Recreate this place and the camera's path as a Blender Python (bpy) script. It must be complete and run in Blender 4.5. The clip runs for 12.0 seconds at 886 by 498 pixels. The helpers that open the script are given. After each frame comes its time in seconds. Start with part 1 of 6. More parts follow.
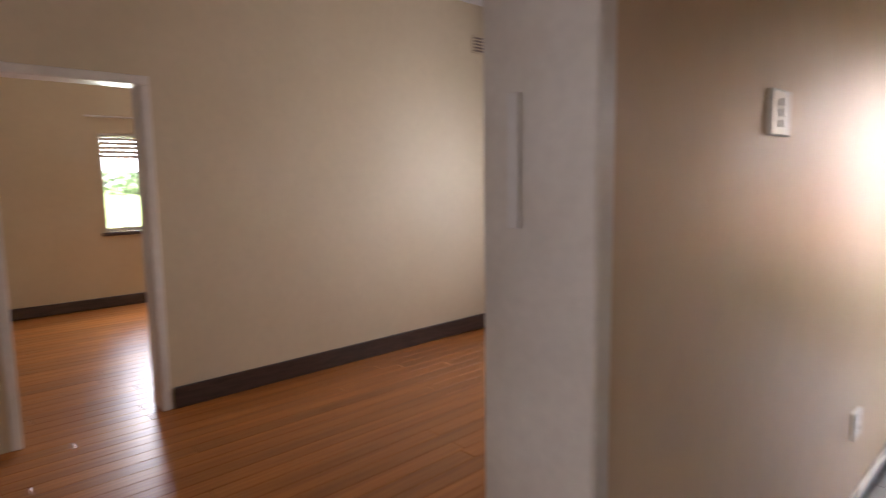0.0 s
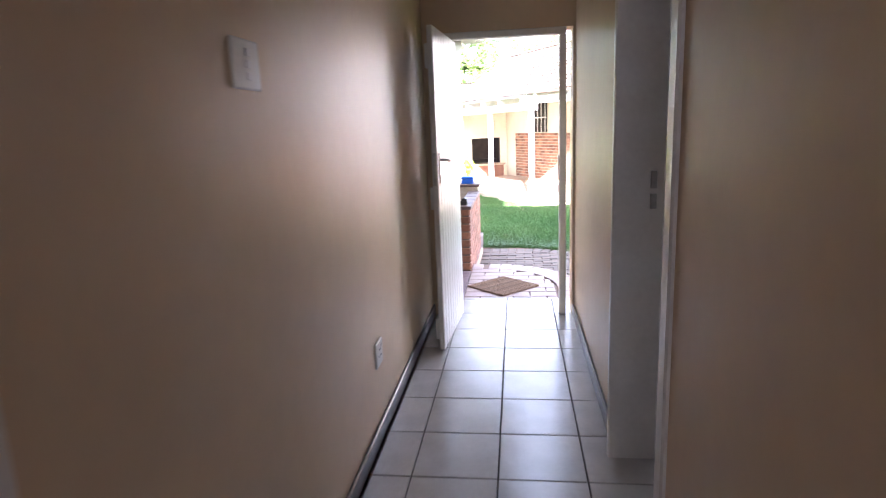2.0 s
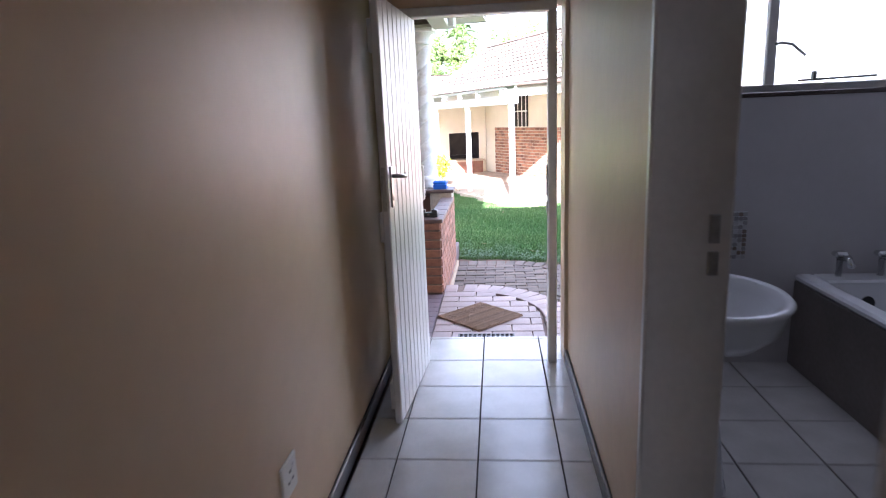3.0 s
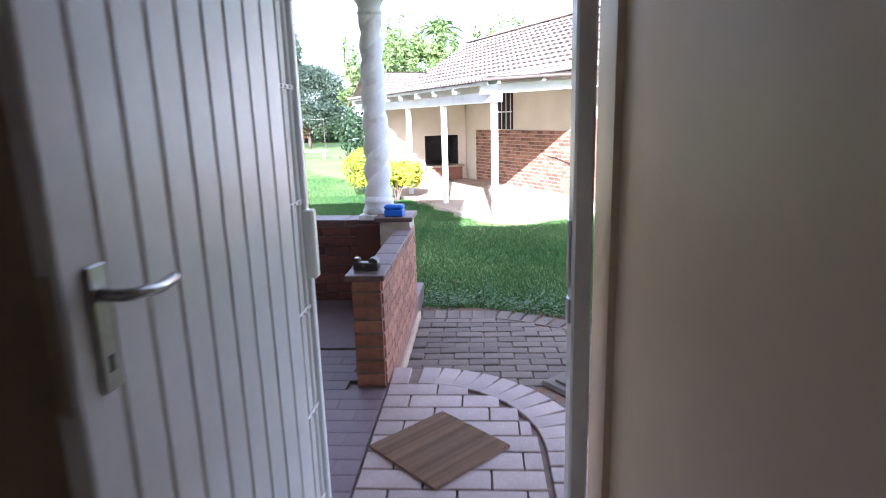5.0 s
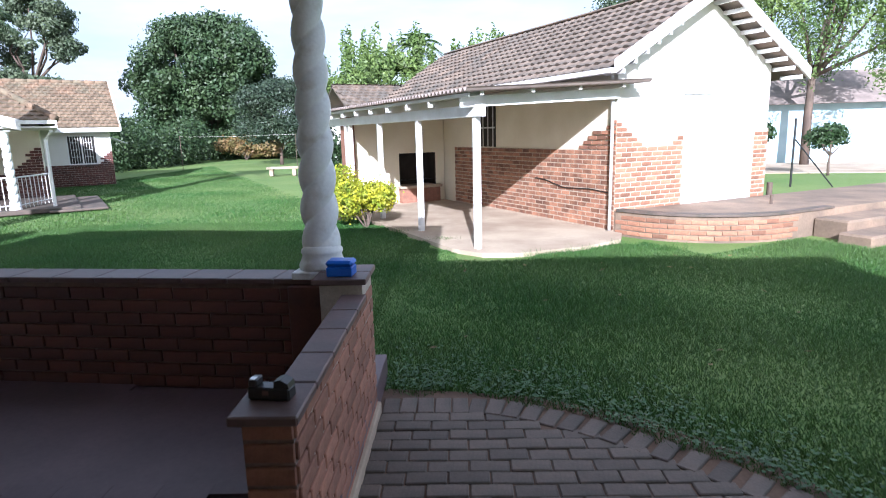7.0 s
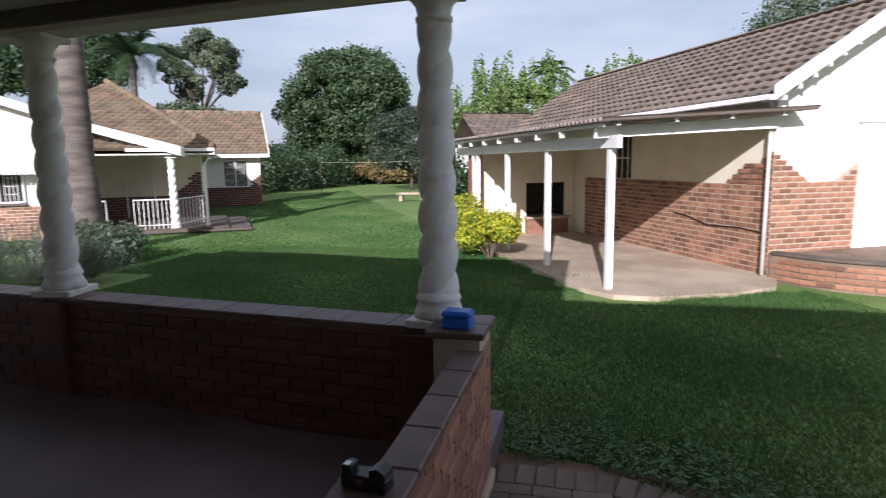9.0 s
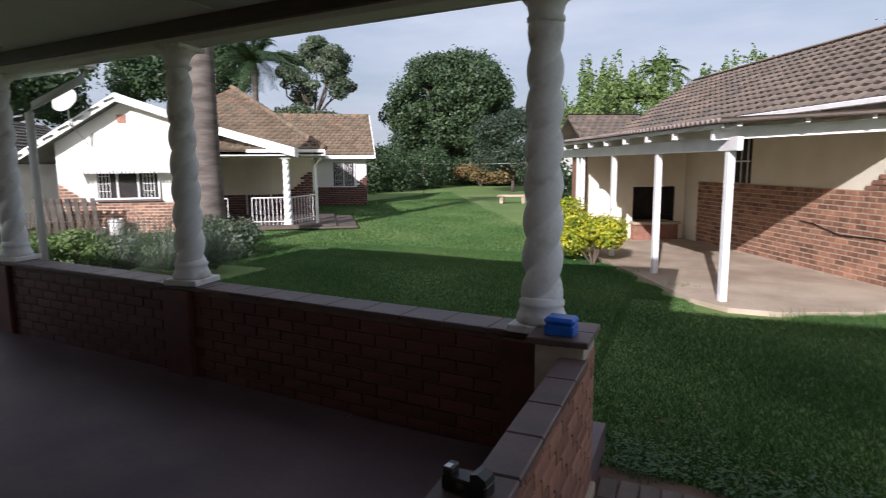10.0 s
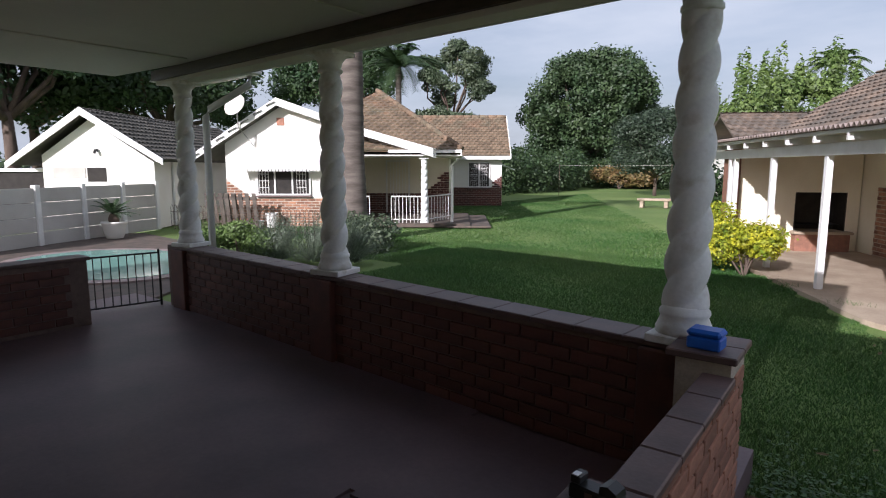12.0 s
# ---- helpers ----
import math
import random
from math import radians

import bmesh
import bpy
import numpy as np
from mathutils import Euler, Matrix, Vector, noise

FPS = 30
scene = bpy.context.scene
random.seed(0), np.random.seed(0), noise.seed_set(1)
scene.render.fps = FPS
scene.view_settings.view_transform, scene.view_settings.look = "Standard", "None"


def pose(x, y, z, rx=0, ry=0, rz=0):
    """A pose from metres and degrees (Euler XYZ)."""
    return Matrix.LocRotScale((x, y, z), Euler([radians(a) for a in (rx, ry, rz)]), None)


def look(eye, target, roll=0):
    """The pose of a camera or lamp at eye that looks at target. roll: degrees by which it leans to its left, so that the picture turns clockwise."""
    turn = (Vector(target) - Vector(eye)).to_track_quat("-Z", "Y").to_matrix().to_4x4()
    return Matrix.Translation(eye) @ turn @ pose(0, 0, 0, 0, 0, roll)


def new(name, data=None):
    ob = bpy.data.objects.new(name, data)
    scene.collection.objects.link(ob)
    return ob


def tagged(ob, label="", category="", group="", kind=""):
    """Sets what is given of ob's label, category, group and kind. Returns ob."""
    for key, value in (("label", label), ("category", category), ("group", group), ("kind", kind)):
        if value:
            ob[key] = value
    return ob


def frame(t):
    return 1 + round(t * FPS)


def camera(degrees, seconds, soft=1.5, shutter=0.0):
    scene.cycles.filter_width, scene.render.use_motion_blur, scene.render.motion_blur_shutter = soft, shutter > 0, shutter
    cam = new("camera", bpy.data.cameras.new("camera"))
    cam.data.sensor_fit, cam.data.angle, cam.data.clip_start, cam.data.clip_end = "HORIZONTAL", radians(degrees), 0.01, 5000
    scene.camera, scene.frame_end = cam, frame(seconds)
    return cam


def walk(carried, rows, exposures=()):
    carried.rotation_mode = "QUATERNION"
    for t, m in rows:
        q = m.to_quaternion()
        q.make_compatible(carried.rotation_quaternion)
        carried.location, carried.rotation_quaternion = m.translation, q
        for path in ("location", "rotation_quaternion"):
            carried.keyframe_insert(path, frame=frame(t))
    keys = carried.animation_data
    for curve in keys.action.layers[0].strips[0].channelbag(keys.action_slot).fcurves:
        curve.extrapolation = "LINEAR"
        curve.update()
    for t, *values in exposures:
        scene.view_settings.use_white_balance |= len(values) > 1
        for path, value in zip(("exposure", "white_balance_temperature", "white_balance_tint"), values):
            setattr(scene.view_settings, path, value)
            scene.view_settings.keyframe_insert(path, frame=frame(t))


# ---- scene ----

# ---- camera and walk ----
cam = camera(73.9, 12.0, soft=1.0, shutter=0.5)
# seconds, eye x y z, heading (left of +y), pitch, roll
PATH = [
    (0.0, 1.355, 0.244, 1.445, 47.0, -6.8, -0.8),
    (0.3, 1.385, 0.23, 1.445, 38.8, -7.3, -0.9),
    (0.5, 1.40, 0.22, 1.445, 33.2, -7.7, -1.1),
    (1.0, 1.43, 0.225, 1.445, 20.5, -9.0, -1.7),
    (1.5, 1.421, 0.291, 1.439, 12.2, -11.2, -2.0),
    (2.0, 1.458, 0.546, 1.44, 7.37, -11.8, -2.3),
    (2.5, 1.468, 0.974, 1.475, 5.9, -12.3, -2.6),
    (3.0, 1.475, 1.495, 1.49, 5.52, -12.6, -2.4),
    (4.8, 1.53, 3.245, 1.472, 3.84, -12.45, -1.5),
    (5.0, 1.532, 3.421, 1.466, 3.79, -12.55, -1.7),
    (5.5, 1.53, 3.846, 1.485, 3.0, -12.6, -1.4),
    (6.0, 1.545, 4.236, 1.495, 2.64, -12.5, -1.5),
    (6.5, 1.535, 4.603, 1.48, 2.05, -12.15, -1.5),
    (6.7, 1.52, 4.72, 1.48, 1.6, -11.8, -1.4),
    (8.5, 1.498, 5.188, 1.562, 8.1, -8.71, -1.2),
    (9.0, 1.475, 5.21, 1.56, 13.75, -8.5, -0.9),
    (9.5, 1.458, 5.228, 1.56, 18.45, -8.31, -0.6),
    (10.0, 1.44, 5.225, 1.56, 23.4, -8.2, -0.5),
    (10.5, 1.428, 5.22, 1.56, 27.2, -8.14, -0.4),
    (11.0, 1.427, 5.22, 1.56, 30.95, -8.1, -0.3),
    (11.5, 1.425, 5.23, 1.55, 34.3, -8.05, -0.1),
    (12.0, 1.424, 5.238, 1.544, 36.3, -8.02, 0.0),
]


def heading(yaw, pitch):
    a, p = radians(yaw), radians(pitch)
    return Vector((-math.sin(a) * math.cos(p), math.cos(a) * math.cos(p), math.sin(p)))


walk(cam, [(t, look(Vector((x, y, z)), Vector((x, y, z)) + heading(yaw, pitch), roll))
           for t, x, y, z, yaw, pitch, roll in PATH],
     [(0.0, 4.65, 6350, 24), (1.0, 4.5, 5850, 25), (2.0, 4.15, 5600, 26), (3.0, 3.55, 5400, 26), (5.0, 2.75, 5200, 25), (5.5, 2.55, 5150, 24),
      (6.0, 2.08, 5200, 20), (6.7, 1.55, 5250, 17), (8.5, 0.72, 5650, 19), (9.5, 0.44, 5850, 20), (12.0, 0.44, 5850, 20)])

# ---- world, sun, lamps ----
SUN_TO = Vector((0.03, -1.0, 0.0)).normalized()
SUN_EL = radians(24.0)
world = bpy.data.worlds.new("world")
scene.world = world
world.use_nodes = True
wn = world.node_tree
sky = wn.nodes.new("ShaderNodeTexSky")
sky.sky_type = "NISHITA"
sky.sun_disc = False
sky.sun_elevation = SUN_EL
sky.sun_rotation = radians(178.0)
sky.dust_density = 3.5
sky.air_density = 1.0
cloud_co = wn.nodes.new("ShaderNodeTexCoord")
cloud_map = wn.nodes.new("ShaderNodeMapping")
cloud_map.inputs["Scale"].default_value = (1.0, 1.6, 4.5)
cloud_noise = wn.nodes.new("ShaderNodeTexNoise")
cloud_noise.inputs["Scale"].default_value = 2.2
cloud_noise.inputs["Detail"].default_value = 6
cloud_noise.inputs["Roughness"].default_value = 0.55
cloud_amount = wn.nodes.new("ShaderNodeMapRange")
cloud_amount.inputs["From Min"].default_value, cloud_amount.inputs["From Max"].default_value = 0.30, 0.68
cloud_amount.inputs["To Min"].default_value, cloud_amount.inputs["To Max"].default_value = 0.30, 0.92
cloud_mix = wn.nodes.new("ShaderNodeMix")
cloud_mix.data_type = "RGBA"
cloud_mix.inputs["B"].default_value = (6.9, 7.4, 7.6, 1)
wn.links.new(cloud_co.outputs["Generated"], cloud_map.inputs[0])
wn.links.new(cloud_map.outputs[0], cloud_noise.inputs["Vector"])
wn.links.new(cloud_noise.outputs["Fac"], cloud_amount.inputs["Value"])
wn.links.new(cloud_amount.outputs[0], cloud_mix.inputs["Factor"])
wn.links.new(sky.outputs[0], cloud_mix.inputs["A"])
wn.links.new(cloud_mix.outputs["Result"], wn.nodes["Background"].inputs[0])
wn.nodes["Background"].inputs[1].default_value = 0.075

sun = new("sun", bpy.data.lights.new("sun", "SUN"))
sun.data.energy = 4.9
sun.data.angle = radians(0.6)
sun.data.color = (1.0, 0.95, 0.87)
sun_dir = Vector((SUN_TO.x * math.cos(SUN_EL), SUN_TO.y * math.cos(SUN_EL), math.sin(SUN_EL)))
sun.matrix_world = look(sun_dir * 40, (0, 0, 0))


def window_lamp(name, eye, target, w, h, watts):
    lamp = new(name, bpy.data.lights.new(name, "AREA"))
    lamp.data.shape = "RECTANGLE"
    lamp.data.size, lamp.data.size_y = w, h
    lamp.data.energy = watts
    lamp.data.color = (0.92, 0.96, 1.0)
    lamp.matrix_world = look(eye, target)


# fill lamps at windows; the living room front window is out of view
window_lamp("window_fill", (-0.9, 4.88, 1.5), (-0.9, 0.0, 1.2), 1.5, 1.1, 1.3)
window_lamp("window_fill", (-6.2, 2.7, 1.45), (0.0, 2.5, 1.0), 1.1, 1.0, 2.6)
# two added fill lamps before unseen rear windows, to lift dark door reveals
window_lamp("window_fill", (-1.1, -1.96, 1.5), (-0.4, 3.0, 1.2), 1.4, 1.0, 0.18)
window_lamp("window_fill", (1.32, -1.96, 1.5), (1.4, 3.0, 1.1), 0.7, 0.9, 0.45)
window_lamp("window_fill", (3.2, 4.88, 1.95), (2.9, 0.0, 1.2), 0.7, 0.7, 0.7)


# ---- materials ----
def surf(name, c1, c2, rough=0.6, scale=4.0, fine=60.0, bump=0.15, metal=0.0, rnd=0.0, mottle=0.25, stretch=(1, 1, 1), depth=0.004, edge=(0.35, 0.65), sheen=0.0):
    m = bpy.data.materials.new(name)
    m.use_nodes = True
    nt = m.node_tree
    b = nt.nodes["Principled BSDF"]
    N = nt.nodes.new
    tc = N("ShaderNodeTexCoord")
    mp = N("ShaderNodeMapping")
    mp.inputs["Scale"].default_value = stretch
    nt.links.new(tc.outputs["Object"], mp.inputs[0])
    n1 = N("ShaderNodeTexNoise")
    n1.inputs["Scale"].default_value = scale
    n1.inputs["Detail"].default_value = 5
    n2 = N("ShaderNodeTexNoise")
    n2.inputs["Scale"].default_value = fine
    n2.inputs["Detail"].default_value = 3
    nt.links.new(mp.outputs[0], n1.inputs["Vector"])
    nt.links.new(mp.outputs[0], n2.inputs["Vector"])
    ramp = N("ShaderNodeMapRange")
    ramp.inputs["From Min"].default_value, ramp.inputs["From Max"].default_value = edge
    nt.links.new(n1.outputs["Fac"], ramp.inputs["Value"])
    mix = N("ShaderNodeMix")
    mix.data_type = "RGBA"
    mix.inputs["A"].default_value = (*c1, 1)
    mix.inputs["B"].default_value = (*c2, 1)
    nt.links.new(ramp.outputs[0], mix.inputs["Factor"])
    gain = N("ShaderNodeMapRange")
    gain.inputs["To Min"].default_value, gain.inputs["To Max"].default_value = 1 - mottle, 1 + mottle
    nt.links.new(n2.outputs["Fac"], gain.inputs["Value"])
    factor = gain.outputs[0]
    if rnd:
        oi, ge = N("ShaderNodeObjectInfo"), N("ShaderNodeNewGeometry")
        add, fr, rr, mu = N("ShaderNodeMath"), N("ShaderNodeMath"), N("ShaderNodeMapRange"), N("ShaderNodeMath")
        nt.links.new(oi.outputs["Random"], add.inputs[0])
        nt.links.new(ge.outputs["Random Per Island"], add.inputs[1])
        fr.operation, mu.operation = "FRACT", "MULTIPLY"
        nt.links.new(add.outputs[0], fr.inputs[0])
        nt.links.new(fr.outputs[0], rr.inputs["Value"])
        rr.inputs["To Min"].default_value, rr.inputs["To Max"].default_value = 1 - rnd, 1 + rnd
        nt.links.new(factor, mu.inputs[0])
        nt.links.new(rr.outputs[0], mu.inputs[1])
        factor = mu.outputs[0]
    hsv = N("ShaderNodeHueSaturation")
    nt.links.new(mix.outputs["Result"], hsv.inputs["Color"])
    nt.links.new(factor, hsv.inputs["Value"])
    nt.links.new(hsv.outputs[0], b.inputs["Base Color"])
    b.inputs["Roughness"].default_value = rough
    b.inputs["Metallic"].default_value = metal
    if bump:
        bp = N("ShaderNodeBump")
        bp.inputs["Strength"].default_value = bump
        bp.inputs["Distance"].default_value = depth
        nt.links.new(n2.outputs["Fac"], bp.inputs["Height"])
        nt.links.new(bp.outputs[0], b.inputs["Normal"])
    return m


def leafy(name, c1, c2, scale=0.6, rough=0.55, clear=0.25):
    m = surf(name, c1, c2, rough, scale, 9.0, 0, rnd=0.35, mottle=0.2)
    nt = m.node_tree
    b = nt.nodes["Principled BSDF"]
    tr, mx = nt.nodes.new("ShaderNodeBsdfTranslucent"), nt.nodes.new("ShaderNodeMixShader")
    nt.links.new(b.inputs["Base Color"].links[0].from_socket, tr.inputs[0])
    mx.inputs[0].default_value = clear
    nt.links.new(b.outputs[0], mx.inputs[1])
    nt.links.new(tr.outputs[0], mx.inputs[2])
    nt.links.new(mx.outputs[0], nt.nodes["Material Output"].inputs[0])
    return m


def glass(name, rough=0.0, tint=(0.95, 0.97, 0.97)):
    m = bpy.data.materials.new(name)
    m.use_nodes = True
    b = m.node_tree.nodes["Principled BSDF"]
    b.inputs["Transmission Weight"].default_value = 1.0
    b.inputs["Roughness"].default_value = rough
    b.inputs["Base Color"].default_value = (*tint, 1)
    b.inputs["IOR"].default_value = 1.45
    return m


M_WALL = surf("cream_gloss_paint", (0.67, 0.51, 0.33), (0.62, 0.46, 0.29), 0.46, 1.6, 11, 0.35, mottle=0.05, depth=0.006)
M_ROOMWALL = surf("cream_matt_paint", (0.66, 0.57, 0.41), (0.62, 0.53, 0.37), 0.55, 1.2, 16, 0.2, mottle=0.05)
M_BATHWALL = surf("grey_white_bath_paint", (0.62, 0.60, 0.60), (0.57, 0.55, 0.55), 0.4, 1.5, 20, 0.15, mottle=0.04)
M_CEIL = surf("ceiling_paint", (0.72, 0.70, 0.66), (0.66, 0.64, 0.60), 0.7, 1.0, 25, 0.1, mottle=0.05)
M_WHITE = surf("white_gloss_paint", (0.78, 0.77, 0.75), (0.70, 0.68, 0.65), 0.32, 3, 30, 0.15, mottle=0.06)
M_FRAME = surf("frame_paint", (0.78, 0.75, 0.70), (0.70, 0.66, 0.60), 0.35, 4, 40, 0.2, mottle=0.08)
M_WORN = surf("worn_cream_white_paint", (0.77, 0.77, 0.76), (0.50, 0.46, 0.40), 0.6, 7, 45, 0.4, mottle=0.12, edge=(0.55, 0.75))
M_EXTWALL = surf("painted_render", (0.80, 0.74, 0.60), (0.72, 0.65, 0.50), 0.75, 1.2, 40, 0.4, mottle=0.08)
M_EXTWHITE = surf("white_render", (0.82, 0.80, 0.75), (0.74, 0.71, 0.65), 0.75, 1.2, 40, 0.4, mottle=0.06)
M_SKIRT = surf("dark_stained_skirting", (0.045, 0.03, 0.025), (0.075, 0.05, 0.04), 0.35, 6, 50, 0.2, stretch=(1, 1, 6))
M_TILE = surf("ceramic_floor_tile", (0.60, 0.58, 0.55), (0.52, 0.50, 0.47), 0.22, 5, 45, 0.05, rnd=0.05, mottle=0.06)
M_GROUT = surf("dark_grout", (0.06, 0.05, 0.045), (0.10, 0.085, 0.07), 0.9, 20, 90, 0.3)
M_PLANK = surf("oiled_pine_boards", (0.46, 0.175, 0.035), (0.32, 0.105, 0.02), 0.32, 3, 30, 0.15, rnd=0.18, mottle=0.2, stretch=(9, 0.8, 1))
M_BRICK = surf("red_face_brick", (0.33, 0.155, 0.10), (0.23, 0.11, 0.075), 0.8, 9, 70, 0.5, rnd=0.25, mottle=0.3)
# red brick with the veranda's shade darkened into its colour
M_DBRICK = surf("shade_dark_red_brick", (0.125, 0.042, 0.03), (0.075, 0.03, 0.024), 0.6, 7, 60, 0.4, rnd=0.25, mottle=0.25)
M_MORTAR = surf("grey_mortar", (0.52, 0.46, 0.38), (0.42, 0.36, 0.29), 0.9, 12, 90, 0.4)
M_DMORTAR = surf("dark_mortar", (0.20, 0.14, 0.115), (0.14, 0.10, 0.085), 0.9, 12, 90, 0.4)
M_PAVE = surf("brown_clay_paver", (0.13, 0.092, 0.074), (0.07, 0.06, 0.046), 0.75, 4, 55, 0.5, rnd=0.22, mottle=0.3)
M_LAND = surf("landing_paver", (0.34, 0.26, 0.245), (0.26, 0.195, 0.185), 0.5, 4, 55, 0.3, rnd=0.14, mottle=0.2)
M_CAP = surf("quarry_tile_cap", (0.14, 0.085, 0.078), (0.10, 0.065, 0.06), 0.5, 5, 50, 0.25, rnd=0.12, mottle=0.2)
M_VFLOOR = surf("veranda_red_polish", (0.15, 0.098, 0.108), (0.10, 0.068, 0.076), 0.5, 1.4, 35, 0.25, rnd=0.06, mottle=0.2)
M_EARTH = surf("bare_soil", (0.16, 0.095, 0.06), (0.10, 0.06, 0.04), 0.95, 3, 40, 0.6)
# ground colour raised to carry the sunlit far lawn; blade colour lowered for shade
M_LAWN = surf("lawn", (0.10, 0.175, 0.034), (0.15, 0.21, 0.052), 0.85, 0.35, 30, 0.8, mottle=0.35, depth=0.02)
M_GRASS = leafy("grass_blade", (0.042, 0.12, 0.022), (0.095, 0.165, 0.042), 0.35, 0.5, 0.3)
M_CONC = surf("weathered_concrete", (0.47, 0.38, 0.28), (0.33, 0.25, 0.18), 0.9, 1.3, 40, 0.5, mottle=0.18)
# darker concrete tone, for the drain cover
M_DCONC = surf("dark_concrete", (0.17, 0.145, 0.12), (0.11, 0.095, 0.08), 0.85, 4, 50, 0.5, mottle=0.2)
M_APRON = surf("dirty_brick_apron", (0.25, 0.175, 0.12), (0.15, 0.11, 0.08), 0.9, 1.6, 30, 0.6, mottle=0.25)
M_PRECAST = surf("precast_concrete", (0.55, 0.52, 0.48), (0.46, 0.43, 0.39), 0.85, 1.5, 40, 0.3, mottle=0.1)
M_ROOF = surf("brown_roof_tile", (0.185, 0.135, 0.10), (0.10, 0.085, 0.07), 0.85, 2.0, 40, 0.5, rnd=0.2, mottle=0.25)
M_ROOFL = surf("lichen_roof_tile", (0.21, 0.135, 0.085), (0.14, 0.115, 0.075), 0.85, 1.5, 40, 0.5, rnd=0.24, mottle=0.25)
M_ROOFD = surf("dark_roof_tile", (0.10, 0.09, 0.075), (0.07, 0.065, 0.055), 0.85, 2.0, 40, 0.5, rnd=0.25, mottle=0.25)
M_CORR = surf("corrugated_sheet", (0.30, 0.24, 0.21), (0.20, 0.16, 0.14), 0.6, 2, 40, 0.3)
M_STEEL = surf("brushed_steel", (0.55, 0.54, 0.52), (0.45, 0.44, 0.42), 0.3, 10, 80, 0.1, metal=1.0)
M_CHROME = surf("chrome", (0.7, 0.7, 0.7), (0.66, 0.66, 0.66), 0.12, 10, 80, 0, metal=1.0, mottle=0.03)
M_BLACK = surf("black_plastic", (0.012, 0.012, 0.013), (0.02, 0.02, 0.02), 0.35, 10, 80, 0.1)
# near-black for fireplace soot, and for unlit insides painted as flat panels
M_DARK = surf("soot_and_unlit_black", (0.02, 0.017, 0.015), (0.035, 0.03, 0.026), 0.9, 5, 50, 0.3)
M_BLUE = surf("blue_plastic", (0.02, 0.14, 0.62), (0.015, 0.11, 0.52), 0.4, 10, 60, 0.05, mottle=0.05)
M_PLASTIC = surf("white_plastic", (0.74, 0.72, 0.66), (0.70, 0.68, 0.62), 0.35, 8, 60, 0.03, mottle=0.03)
M_PORC = surf("white_porcelain", (0.78, 0.79, 0.80), (0.76, 0.77, 0.78), 0.12, 6, 60, 0, mottle=0.02)
M_MAT = surf("coir_doormat", (0.27, 0.17, 0.11), (0.16, 0.10, 0.065), 0.95, 40, 220, 1.0, mottle=0.4)
M_TRUNK = surf("bark", (0.14, 0.10, 0.075), (0.07, 0.05, 0.04), 0.9, 4, 40, 0.8, stretch=(1, 1, 0.3))
M_PALM = surf("palm_trunk", (0.15, 0.125, 0.105), (0.075, 0.06, 0.05), 0.9, 3, 40, 0.6, stretch=(0.6, 0.6, 3))
M_LEAF = leafy("broad_leaf", (0.035, 0.068, 0.026), (0.062, 0.098, 0.036))
M_LEAFD = leafy("dark_leaf", (0.028, 0.062, 0.022), (0.05, 0.085, 0.028))
M_LEAFB = leafy("blue_green_leaf", (0.03, 0.052, 0.03), (0.055, 0.08, 0.045))
M_LEAFL = leafy("light_leaf", (0.09, 0.155, 0.04), (0.16, 0.22, 0.06))
M_LEAFG = leafy("grey_green_leaf", (0.075, 0.11, 0.06), (0.12, 0.15, 0.085))
M_YELLOW = leafy("golden_leaf", (0.50, 0.46, 0.02), (0.16, 0.24, 0.02), 5.0)
M_LAV = leafy("lavender_leaf", (0.17, 0.20, 0.15), (0.11, 0.15, 0.09), 3.0)
M_DRY = leafy("dry_leaf", (0.23, 0.14, 0.06), (0.14, 0.12, 0.04), 2.0)
M_GLASS = glass("clear_glass")
M_FROST = glass("frosted_glass", 0.5)
M_POOL = surf("pool_plaster", (0.22, 0.42, 0.36), (0.18, 0.36, 0.30), 0.1, 0.8, 6, 0.15, mottle=0.06)
M_BLIND = surf("white_blind", (0.75, 0.75, 0.73), (0.70, 0.70, 0.68), 0.6, 8, 40, 0.05)


